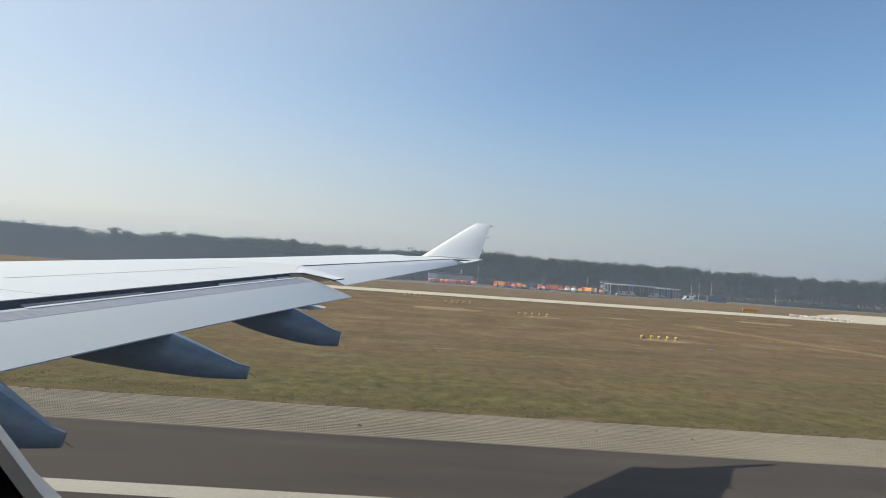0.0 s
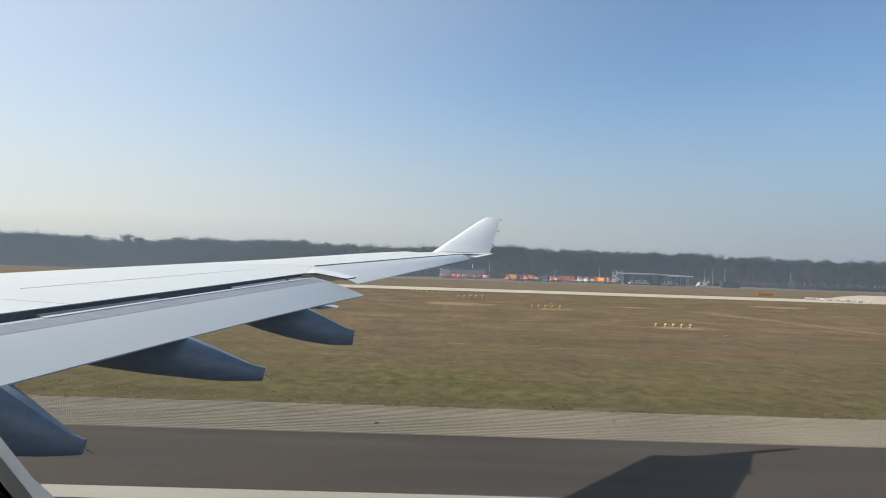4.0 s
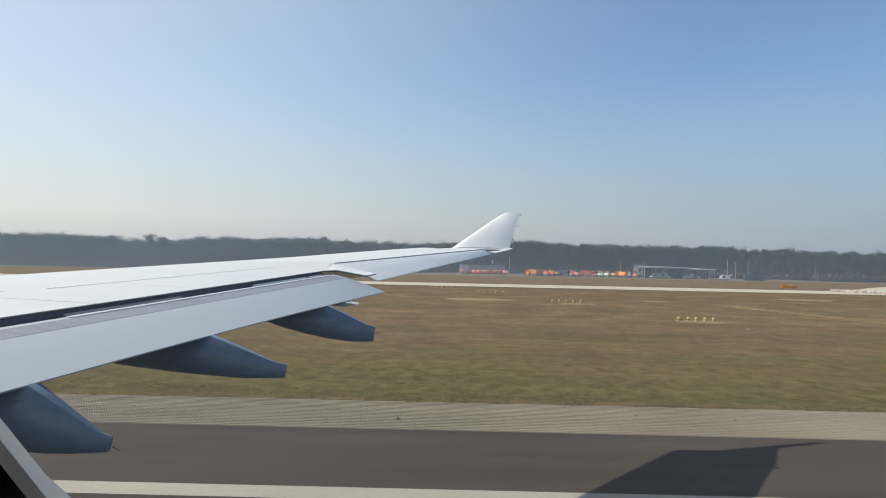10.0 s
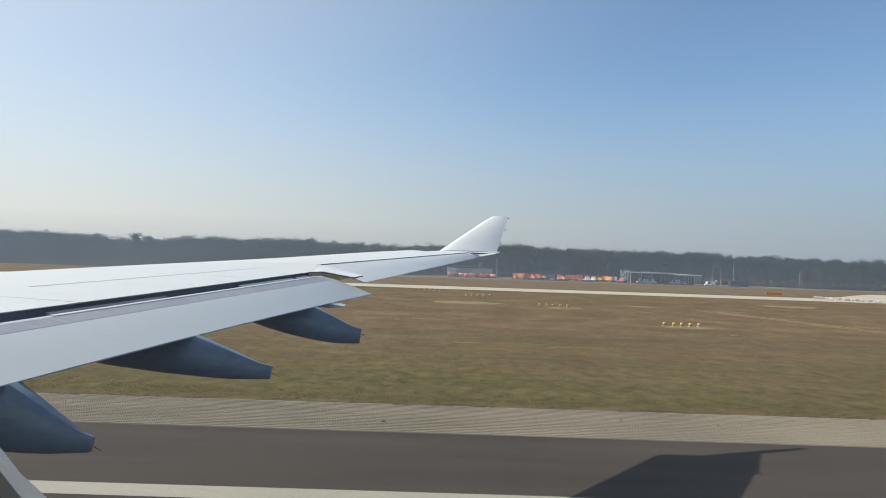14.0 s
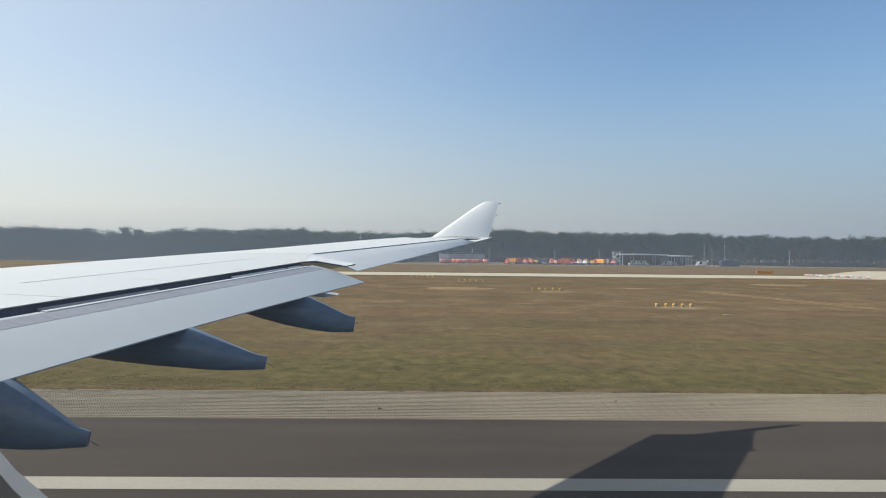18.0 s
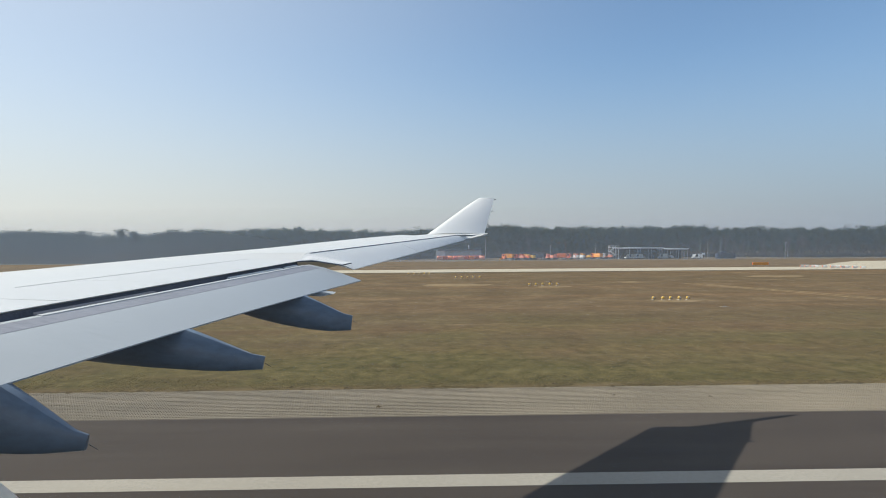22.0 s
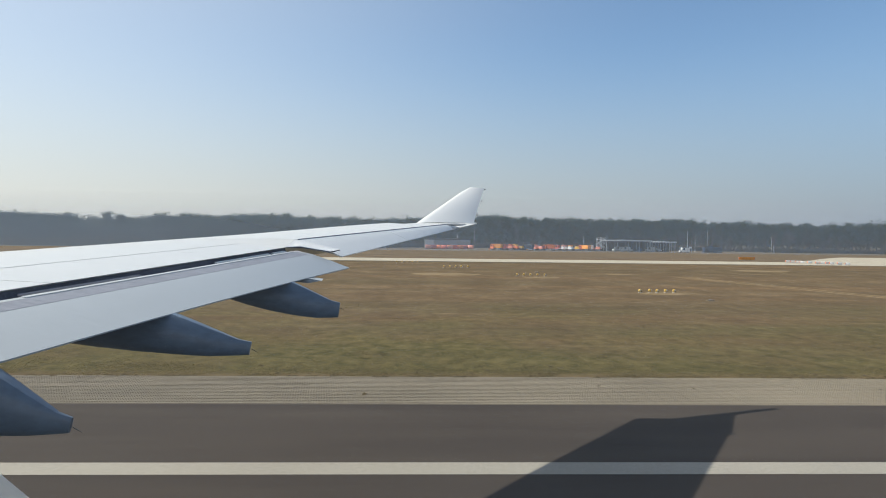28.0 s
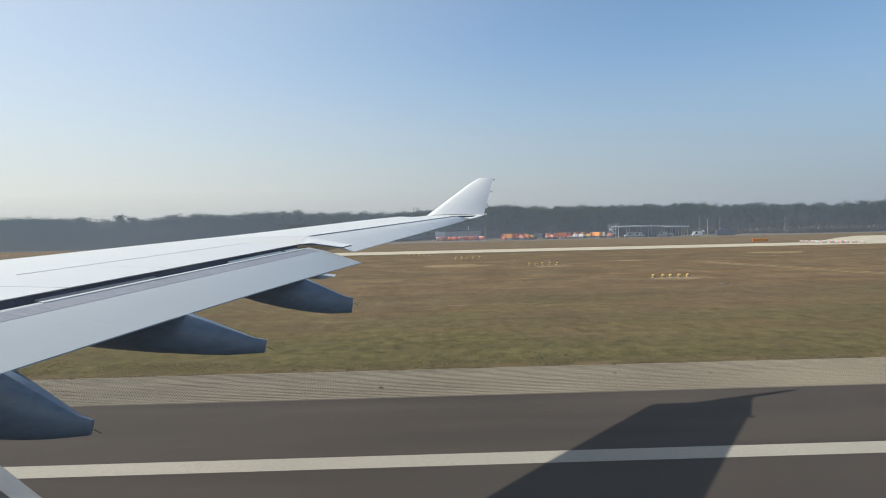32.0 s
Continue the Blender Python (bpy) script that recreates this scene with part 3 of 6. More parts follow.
def rear_line(y):
    """Rear edge of the fixed upper skin inboard of the aileron."""
    return -2.943 + 0.32 * (y - 17.73), 5.785 + 0.0625 * (y - 17.73)


def crest_line(y):
    return 0.10 + 0.62 * (y - 27), 6.53 - 0.0695 * (27 - y)


def hinge_line(y):
    k = (y - 17.73) / 7.18
    return -2.952 + 4.018 * k, 5.938 + 0.530 * k


def aileron_edge(y):
    k = (y - 17.73) / 7.37
    return -1.836 + 3.308 * k, 5.515 + 0.802 * k


def wing_ring(y, rx, rz, thin=1.0):
    """Closed section of the fixed wing: upper skin, rear edge, lower skin, nose."""
    cx, cz = crest_line(y)
    span = rx - cx
    thick = (max(0.10, 0.16 * span) + 0.10) * thin
    nose = max(1.25, 0.30 * span + 0.8) + 0.03 * (27 - y)
    up = [(cx - nose, cz - 0.30 * thick - 0.12), (cx - 0.78 * nose, cz - 0.16 * thick), (cx - 0.4 * nose, cz - 0.04), (cx, cz)]
    for k in (0.25, 0.5, 0.75):
        up.append((cx + span * k, cz + (rz - cz) * k + 0.035 * span * k * (1 - k)))
    up.append((rx, rz))
    low = [(rx, rz - 0.012), (cx + span * 0.7, rz - thick * 0.9), (cx + span * 0.3, cz - thick * 1.35), (cx - 0.4 * nose, cz - thick * 1.2 - 0.1)]
    return [(x, y, z) for x, z in up + low]


# fixed wing inboard of the aileron, then outboard of it
st = [0.6, 3, 5, 7, 9, 11, 13, 15, 16.4, 17.19]
v, f = loft([wing_ring(y, *rear_line(y)) for y in st] + [wing_ring(17.73, *hinge_line(17.73))])
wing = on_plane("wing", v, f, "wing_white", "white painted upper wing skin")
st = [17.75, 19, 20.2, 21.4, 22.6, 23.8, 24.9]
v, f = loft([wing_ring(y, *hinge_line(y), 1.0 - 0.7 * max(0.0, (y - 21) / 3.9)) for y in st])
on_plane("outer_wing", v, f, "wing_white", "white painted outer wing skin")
# tip rib that carries the winglet
v, f = loft([wing_ring(24.92, *hinge_line(24.92), 0.3), wing_ring(26.0, 1.58, 6.485, 0.22), wing_ring(27.0, 2.0, 6.50, 0.2)])
on_plane("wing_tip", v, f, "wing_white")

# wedge of fixed skin at the flap's outer end
WEDGE = [(-2.94, 17.735, 5.938), (-3.118, 17.19, 5.754), (-2.767, 17.33, 5.777), (-2.04, 17.4, 5.657), (-1.843, 17.76, 5.697)]
v = WEDGE + [(x - 0.01, y, z - 0.012) for x, y, z in WEDGE]
f = [(0, 1, 2, 3, 4), (9, 8, 7, 6, 5)] + [(i, i + 5, (i + 1) % 5 + 5, (i + 1) % 5) for i in range(5)]
on_plane("flap_end_rib", v, f, "winglet_white", smooth=False)
# thin dark plate added for the shaded underside of the wedge
v = [(x, y, z - 0.016) for x, y, z in WEDGE] + [(x - 0.02, y - 0.01, z - 0.034) for x, y, z in WEDGE]
on_plane("flap_end_shade", v, f, "cove_dark", "thin dark plate standing in for shade under the flap's end", smooth=False)


def slab_ring(y, front, rear, t0, t1, bulge=0.0):
    (fx, fz), (rx, rz) = front, rear
    mx, mz = (fx + rx) / 2, (fz + rz) / 2 + bulge
    return [(fx, y, fz), (fx + 0.25 * (rx - fx), y, fz + 0.25 * (rz - fz) + 0.75 * bulge), (mx, y, mz), (rx, y, rz),
            (rx, y, rz - t1), (mx, y, mz - (t0 + t1) / 2 - bulge), (fx, y, fz - t0)]


# two ailerons
for name, y0, y1 in (("aileron", 17.79, 21.38), ("aileron", 21.40, 24.90)):
    ring = []
    for k in range(5):
        y = y0 + (y1 - y0) * k / 4
        h = hinge_line(y)
        ring.append(slab_ring(y, (h[0] + 0.03, h[1] - 0.015), aileron_edge(y), 0.10, 0.015, 0.02))
    v, f = loft(ring)
    on_plane(name, v, f, "aileron_grey", "pale grey drooped aileron")
# small stepped lugs at the outer aileron's end
for a, b, c in (((0.66, 6.27), (0.90, 6.205), (0.62, 6.16)), ((0.90, 6.30), (1.15, 6.255), (0.86, 6.20)), ((1.12, 6.37), (1.40, 6.315), (1.10, 6.25)), ((1.25, 6.46), (1.70, 6.36), (1.36, 6.305))):
    v, f = loft([[(0.95 * x, y, 6.1 + 0.95 * (z - 6.1)) for x, z in (a, b, c)] for y in (24.92, 25.06)])
    on_plane("aileron_end_lug", v, f, "winglet_white", smooth=False)

# fixed tip fairing that closes the corner behind the outer aileron
v, f = loft([[(0.90, 24.94, 6.42), (1.47, 24.94, 6.33), (1.46, 24.94, 6.31), (0.90, 24.94, 6.36)], [(1.0, 26.2, 6.44), (1.93, 26.2, 6.43), (1.91, 26.2, 6.40), (1.0, 26.2, 6.38)],
             [(1.1, 27.0, 6.48), (2.22, 27.0, 6.50), (2.20, 27.0, 6.46), (1.1, 27.0, 6.40)], [(1.2, 27.55, 6.54), (2.42, 27.55, 6.57), (2.40, 27.55, 6.53), (1.2, 27.55, 6.48)]])
on_plane("tip_fairing", v, f, "winglet_white", "white tip fairing behind the outer aileron")
# dark line of the aileron's hinge gap
ring = []
for k in range(9):
    y = 17.8 + 7.1 * k / 8
    hx, hz = hinge_line(y)
    ring.append([(hx + 0.005, y, hz + 0.002), (hx + 0.026, y, hz - 0.002), (hx + 0.026, y, hz - 0.03), (hx + 0.005, y, hz - 0.03)])
v, f = loft(ring)
on_plane("hinge_gap", v, f, "cove_dark", "dark hinge gap ahead of the ailerons", smooth=False)

# spoiler panels: a hair above the skin along the rear edge
for k in range(6):
    y0, y1 = 3.70 + 2.25 * k, 3.70 + 2.25 * (k + 1) - (0.026 if k == 2 else 0.009)
    ring = []
    for y in (y0, (y0 + y1) / 2, y1):
        rx, rz = rear_line(y)
        cx, cz = crest_line(y)
        span = rx - cx
        w = 0.36
        fx, fz = rx - span * w, rz + (cz - rz) * w + 0.035 * span * w * (1 - w)
        ring.append([(fx, y, fz + 0.006), (rx - span * w / 2, y, rz + (cz - rz) * w / 2 + 0.035 * span * 0.16 + 0.008), (rx + 0.06, y, rz + 0.004),
                     (rx + 0.06, y, rz - 0.004), (fx, y, fz - 0.02)])
    v, f = loft(ring)
    on_plane("spoiler", v, f, "wing_white", "white spoiler panel, closed", smooth=False)

# spanwise seams of the skin panels
for k, (y0, y1, w) in enumerate(((5.0, 11.2, 0.44), (11.7, 17.5, 0.40))):
    vs = []
    for i in range(13):
        y = y0 + (y1 - y0) * i / 12
        rx, rz = rear_line(y)
        cx, cz = crest_line(y)
        span = rx - cx
        x, z = rx - span * w, rz + (cz - rz) * w + 0.035 * span * w * (1 - w)
        vs += [(x - 0.009, y, z + 0.002), (x + 0.009, y, z + 0.002), (x + 0.009, y, z - 0.02), (x - 0.009, y, z - 0.02)]
    v, f = loft([vs[i:i + 4] for i in range(0, len(vs), 4)])
    on_plane("panel_seam", v, f, "seam_dark", "thin grey panel seam", smooth=False)


# cove behind the rear spar, its shade put into a dark sheet
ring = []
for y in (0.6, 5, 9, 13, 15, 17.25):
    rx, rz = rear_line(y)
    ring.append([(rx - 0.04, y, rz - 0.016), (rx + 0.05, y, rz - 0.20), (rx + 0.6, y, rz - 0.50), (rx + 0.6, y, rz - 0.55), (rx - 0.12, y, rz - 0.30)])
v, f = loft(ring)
on_plane("flap_cove", v, f, "cove_dark", "flap cove closed by a sheet with shade in its colour", smooth=False)


def flap_edge(y):
    k = (y - 7.12) / 9.98
    return -4.40 + 2.80 * k, 4.693 + 0.570 * k + 0.15 * k * (1 - k)


def flap_ring(y):
    rx, rz = rear_line(y)
    ex, ez = flap_edge(y)
    nx_, nz_ = rx + 0.30, rz - 0.075
    kx, kz = nx_ + 0.30 * (ex - nx_), nz_ + 0.20 * (ez - nz_)
    mx_, mz_ = nx_ + 0.65 * (ex - nx_), nz_ + 0.58 * (ez - nz_)
    up = [(nx_ - 0.10, nz_ - 0.14), (nx_ - 0.06, nz_ - 0.04), (nx_ + 0.04, nz_), (kx, kz), (mx_, mz_), (ex, ez)]
    low = [(ex, ez - 0.018), (mx_, mz_ - 0.13), (kx, kz - 0.24), (nx_ + 0.05, nz_ - 0.24)]
    return [(x, y, z) for x, z in up + low]


for y0, y1, lab in ((0.8, 5.7, ""), (5.76, 17.02, "pale grey extended trailing-edge flap")):
    n = 3 if y1 < 6 else 8
    rings = [flap_ring(y0 + (y1 - y0) * i / n) for i in range(n + 1)]
    if y1 > 10:  # raked outer end: the rear corner reaches further outboard
        rings[-1] = [flap_ring(y1 + 0.04 * min(i, 5))[i] for i in range(10)]
    v, f = loft(rings)
    on_plane("flap", v, f, "wing_grey", lab)

# darker shroud band along the nose of the flap
ring = []
for i in range(9):
    y = 5.8 + 11.15 * i / 8
    r = flap_ring(y)
    a, b = Vector(r[2]), Vector(r[3])
    up = Vector((0, 0, 0.003))
    p, q = a.lerp(b, 0.20) + up, a.lerp(b, 0.98) + up
    ring.append([tuple(p), tuple(q), tuple(q - up * 3), tuple(p - up * 3)])
v, f = loft(ring)
on_plane("flap_shroud", v, f, "shroud_grey", "blue-grey shroud band of the flap", smooth=False)
# white strip added to paint the lit nose edge of the outer flap
ring = []
for i in range(7):
    y = 9.6 + 7.2 * i / 6
    r = flap_ring(y)
    a, b = Vector(r[2]), Vector(r[3])
    up = Vector((0, 0, 0.012))
    p, q = a.lerp(b, 0.02) + up, a.lerp(b, 0.17) + up
    ring.append([tuple(p), tuple(q), tuple(q - up * 2), tuple(p - up * 2)])
v, f = loft(ring)
on_plane("flap_nose_highlight", v, f, "wing_white", "white strip that paints a highlight along the flap's nose", smooth=False)
# pale rails in the slot between spoilers and flap
for y0, y1, mat in ((9.8, 12.1, "rail_dark"), (14.2, 16.2, "clad_pale"), (16.35, 16.9, "clad_pale")):
    ring = []
    for y in (y0, y1):
        rx, rz = rear_line(y)
        ring.append([(rx + 0.12, y, rz - 0.065), (rx + 0.18, y, rz - 0.078), (rx + 0.18, y, rz - 0.11), (rx + 0.12, y, rz - 0.09)])
    v, f = loft(ring)
    on_plane("slot_rail", v, f, mat, "pale metal rail in the flap slot", smooth=False)
# hinge lug at the flap's trailing edge
v, f = loft([[(-2.7, 14.9, 5.20), (-2.30, 14.9, 5.164), (-1.93, 14.9, 5.10), (-2.20, 14.9, 5.05), (-2.7, 14.9, 5.09)],
             [(-2.7, 15.25, 5.22), (-2.30, 15.25, 5.18), (-1.93, 15.25, 5.12), (-2.20, 15.25, 5.065), (-2.7, 15.25, 5.11)]])
on_plane("flap_lug", v, f, "wing_grey", smooth=False)


def fairing(y, tx, tz, tail, length, join, width, rise):
    """Flap-track fairing: a canoe that hangs under the flap; tx, tz are its tail's upper corner."""
    prof = []
    ex, ez = flap_edge(y)
    dt, up = tx - ex, ez - tz  # distance and rise from the tail to the flap's edge
    k = dt / 0.85
    for d, top, hw in ((0.0, 0.0, 0.035), (0.15 * k, 0.10 * up, 0.075), (0.45 * dt, 0.40 * up, 0.15), (0.72 * dt, 0.70 * up, 0.20), (dt, up, 0.24), (1.4 * dt, up + 0.06, 0.27),
                       (0.52 * length, up + 0.11, 0.27), (0.66 * length, up + 0.14, 0.26), (0.80 * length, up + 0.17, 0.22), (0.92 * length, up + 0.20, 0.14), (length, up + 0.23, 0.05)):
        bot = -tail - 0.012 * math.sin(math.pi * min(1.0, d / join)) + rise * max(0.0, d / length - 0.12) ** 1.6
        prof.append((d, top, min(bot, top - 0.04), hw))  # distance ahead of the tail, top, bottom, half width
    rings = []
    for d, top, bot, hw in prof:
        hw *= width
        mid, hh = (top + bot) / 2, (top - bot) / 2
        ring = []
        for k in range(16):
            a = 2 * math.pi * k / 16
            c, s = math.cos(a), math.sin(a)
            c = math.copysign(abs(c) ** 0.38, c)
            s = math.copysign(abs(s) ** 0.6, s)
            wide = hw * (1.0 - 0.40 * max(0.0, s))
            ring.append((tx - d - 0.02 * (1 - s), y + wide * c, tz + mid + hh * s))
        rings.append(ring)
    v, f = loft(rings)
    body = on_plane("flap_track_fairing", v, f, "fairing_grey", "canoe-shaped flap track fairing, grey darkened to hold its shade")
    v, f = loft([[(tx + 0.0, y - 0.006, tz - 0.10), (tx, y + 0.006, tz - 0.10), (tx, y, tz - 0.112)],
                 [(tx + 0.09, y - 0.003, tz - 0.155), (tx + 0.09, y + 0.003, tz - 0.155), (tx + 0.09, y, tz - 0.16)]])
    on_plane("static_wick", v, f, "wick_dark", "thin dark static wick", smooth=False, parent=body)


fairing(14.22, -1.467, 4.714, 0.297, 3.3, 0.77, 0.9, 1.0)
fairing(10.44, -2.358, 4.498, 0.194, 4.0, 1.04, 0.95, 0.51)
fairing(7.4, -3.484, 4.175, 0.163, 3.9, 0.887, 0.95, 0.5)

# winglet
rings = []
for k in range(7):
    s = k / 6
    fx, fz, fy = 0.02 + (2.116 - 0.02) * s, 6.50 + 1.52 * s, 27.0 + 1.9 * s
    bx, bz, by = 2.28 + (2.80 - 2.28) * s, 6.545 + 1.455 * s, 27.5 + 1.4 * s
    if k == 6:
        fx += 0.06
    t = 0.14 - 0.07 * s
    a, b = Vector((fx, fy, fz)), Vector((bx, by, bz))
    nrm = Vector((0, -0.64, 0.77))
    ring = []
    for q, w in ((0, 0.0), (0.05, 0.5), (0.15, 0.82), (0.35, 1.0), (0.6, 0.92), (0.8, 0.6), (0.92, 0.28), (1.0, 0.04)):
        ring.append(tuple(a.lerp(b, q) + nrm * t * w * 0.5))
    for q, w in ((1.0, 0.04), (0.8, 0.5), (0.35, 1.0), (0.15, 0.8), (0.05, 0.5)):
        ring.append(tuple(a.lerp(b, q) - nrm * t * w * 0.5))
    rings.append(ring)
v, f = loft(rings)
winglet = on_plane("winglet", v, f, "winglet_white", "white upturned winglet")
v, f = loft([[(0.02, 26.95, 6.50), (1.2, 27.0, 6.47), (2.34, 27.2, 6.55), (1.9, 27.1, 6.44), (0.9, 26.95, 6.36)],
             [(0.02, 27.1, 6.52), (1.2, 27.15, 6.50), (2.36, 27.3, 6.57), (1.9, 27.2, 6.46), (0.9, 27.1, 6.38)]])
on_plane("winglet_root_fillet", v, f, "wing_white", smooth=False)
for x, y, z in ((2.80, 28.9, 7.96), (2.64, 28.4, 7.46), (2.40, 27.75, 6.92)):
    v, f = loft([[(x, y - 0.012, z + 0.02), (x, y + 0.012, z + 0.02), (x, y, z - 0.02)], [(x + 0.07, y - 0.008, z + 0.015), (x + 0.07, y + 0.008, z + 0.015), (x + 0.07, y, z - 0.01)]])
    on_plane("static_wick", v, f, "wick_dark", smooth=False, parent=winglet)

# fuselage: a barrel with nose and tail, and an opening for the window at the eye
FR, FZ = 2.82, 5.6
prof = [(-38, 0.15, -0.9), (-37.2, 0.9, -0.75), (-35.5, 1.75, -0.45), (-33, 2.4, -0.15), (-29.5, 2.8, 0), (-26, FR, 0), (-12, FR, 0), (-4, FR, 0), (-0.262, FR, 0), (0.335, FR, 0),
        (4, FR, 0), (10, FR, 0), (15, 2.6, 0.2), (20, 1.9, 0.8), (25, 0.9, 1.6), (27, 0.3, 1.9)]
lo, hi = math.asin((5.83 - FZ) / FR), math.asin((6.40 - FZ) / FR)
angs = [lo, hi] + [hi + (2 * math.pi - (hi - lo)) * k / 47 for k in range(1, 47)]
vs = [(x, AC.y + r * math.cos(a), FZ + dz + r * math.sin(a)) for x, r, dz in prof for a in angs]
na = len(angs)
fs = []
for i in range(len(prof) - 1):
    for j in range(na):
        if i == 8 and j == 0:
            continue
        k = (j + 1) % na
        fs.append((i * na + j, i * na + k, (i + 1) * na + k, (i + 1) * na + j))
fs += [tuple(range(na)), tuple((len(prof) - 1) * na + j for j in range(na))]
on_plane("fuselage", vs, fs, ["fuselage_white"], "white fuselage barrel")


def ring_at(y, cx, cz, hw, hh, r, n=10):
    pts = []
    for qx, qz, a0 in ((1, 1, 0), (-1, 1, 90), (-1, -1, 180), (1, -1, 270)):
        for k in range(n + 1):
            a = radians(a0 + 90 * k / n)
            pts.append((cx + qx * (hw - r) + r * math.cos(a), y, cz + qz * (hh - r) + r * math.sin(a)))
    return pts


# opening: its lower front corner shows at the picture's edge
WX, WZ, HW, HH, CR = 0.0382, 6.196, 0.2046, 0.2186, 0.173
seal = [ring_at(0.240, 0.0328, 6.1874, 0.2204, 0.2169, 0.1838), ring_at(0.236, 0.0328, 6.1874, 0.2189, 0.2154, 0.1828), ring_at(0.2205, 0.0370, 6.1912, 0.2115, 0.2155, 0.178),
        ring_at(0.206, WX, WZ, HW - 0.001, HH - 0.001, CR), ring_at(0.203, WX, WZ, HW + 0.001, HH + 0.001, CR + 0.001), ring_at(0.204, WX, WZ, HW + 0.003, HH + 0.003, CR + 0.003)]
v, f = loft(seal, caps=False)
window = on_plane("window", v, f, "window_seal", "grey rounded cabin window rim")
inner = ring_at(0.2045, WX, WZ, HW + 0.0025, HH + 0.0025, CR + 0.003)
n = len(inner)
outer = []
for x, y, z in inner:  # the same directions, pushed out to the lining's rectangle
    dx, dz = x - WX, z - WZ
    s = min(0.31 / max(abs(dx), 1e-6), (0.2225 if dz > 0 else 0.38) / max(abs(dz), 1e-6))
    outer.append((WX + dx * s, y, WZ + dz * s))
back = [(x, 0.200 + 0.02, z) for x, y, z in outer]
v, f = loft([inner, outer, back], caps=False)
on_plane("window_lining", v, f, "lining", "black window surround", smooth=False, parent=window)
# pane set outside the skin so the sun lights its veil evenly
n_ring = ring_at(0.352, 0.0365, 6.115, 0.335, 0.320, 0.12)
pane = on_plane("window_pane", n_ring, [tuple(range(len(n_ring)))], "pane", "clear acrylic pane with an added film that veils like haze", smooth=False, parent=window)
pane.visible_shadow = False

# landing gear that carries it
for gx, gy, rows_ in ((-9.5, AC.y + 5.3, 2), (-9.5, AC.y - 5.3, 2), (-31.0, AC.y, 1)):
    top = 4.7 if rows_ == 2 else 3.1
    leg = on_plane("gear_leg", *loft([[(gx + 0.17 * math.cos(a), gy + 0.17 * math.sin(a), z) for a in [k * math.pi / 5 for k in range(10)]] for z in (0.15, top)]), "steel")
    for dx in ((-0.75, 0.75) if rows_ == 2 else (0,)):
        for dy in (-0.5, 0.5):
            c = Vector((gx + dx, gy + dy, 0.12))
            ring = [[(c.x + r * math.cos(a), c.y + w, c.z + r * math.sin(a)) for a in [k * math.pi / 10 for k in range(20)]] for r, w in ((0.5, -0.2), (0.6, -0.14), (0.62, 0), (0.6, 0.14), (0.5, 0.2))]
            on_plane("wheel", *loft(ring), "rubber")
    if rows_ == 2:
        on_plane("bogie", *loft([[(x, gy - 0.1, 0.05), (x, gy + 0.1, 0.05), (x, gy + 0.1, 0.25), (x, gy - 0.1, 0.25)] for x in (gx - 0.8, gx + 0.8)]), "steel", smooth=False)


# ---- woods ----
class Heap:
    """Collects many small pieces for one mesh."""
    def __init__(self):
        self.v, self.f, self.m = [], [], []
        self.tri, self.tri_m = [], []

    def add(self, vs, fs, mat):
        n = len(self.v)
        self.v.extend(map(tuple, vs))
        self.f.extend(tuple(i + n for i in q) for q in fs)
        self.m.extend([mat] * len(fs))

    def stick(self, a, b, r0, r1, mat, n=4):
        a, b = Vector(a), Vector(b)
        d = (b - a).normalized()
        s = d.orthogonal().normalized()
        u = d.cross(s)
        vs = []
        for p, r in ((a, r0), (b, r1)):
            for k in range(n):
                q = 2 * math.pi * k / n
                vs.append(p + (s * math.cos(q) + u * math.sin(q)) * r)
        self.add(vs, [(k, (k + 1) % n, n + (k + 1) % n, n + k) for k in range(n)], mat)

    def spray(self, c, r, rg, mat, count, size=0.0):
        """A clump made of small crossing sprays, with gaps between them."""
        d = ARR.normal(0, 1, (count, 3)) * (1, 1, 0.7)
        d /= np.linalg.norm(d, axis=1, keepdims=True) + 1e-6
        p = np.array(c) + d * (r, r, r * 0.72) * ARR.uniform(0.1, 1.0, (count, 1)) ** 0.5
        size = size or 0.17 + 0.17 * r
        a = ARR.uniform(-1, 1, (count, 3)) * size
        b = ARR.uniform(-1, 1, (count, 3)) * size
        self.tri.append(np.stack([p - a * 0.5, p + a * 0.5 - b * 0.3, p + b * 0.8], 1))
        self.tri_m.append(np.full(count, mat))

    def mesh(self, name, mats):
        """One mesh of all pieces: sticks first, then the sprays."""
        t = np.concatenate(self.tri) if self.tri else np.zeros((0, 3, 3))
        n0, nt = len(self.v), len(t)
        vs = np.concatenate([np.array(self.v, float).reshape(-1, 3), t.reshape(-1, 3)])
        size = np.concatenate([np.array([len(q) for q in self.f], int), np.full(nt, 3, int)])
        loops = np.concatenate([np.array([i for q in self.f for i in q], int), n0 + np.arange(nt * 3)])
        me = bpy.data.meshes.new(name)
        me.vertices.add(len(vs))
        me.vertices.foreach_set("co", vs.astype(np.float32).ravel())
        me.loops.add(len(loops))
        me.loops.foreach_set("vertex_index", loops.astype(np.int32))
        me.polygons.add(len(size))
        me.polygons.foreach_set("loop_start", np.concatenate([[0], np.cumsum(size)[:-1]]).astype(np.int32))
        for m in mats:
            me.materials.append(M[m])
        ids = np.concatenate([np.array(self.m, int)] + self.tri_m) if self.tri_m else np.array(self.m, int)
        me.update(calc_edges=True)
        me.polygons.foreach_set("material_index", ids.astype(np.int32))
        me.validate()
        me.update()
        return me


ARR = np.random.RandomState(77)


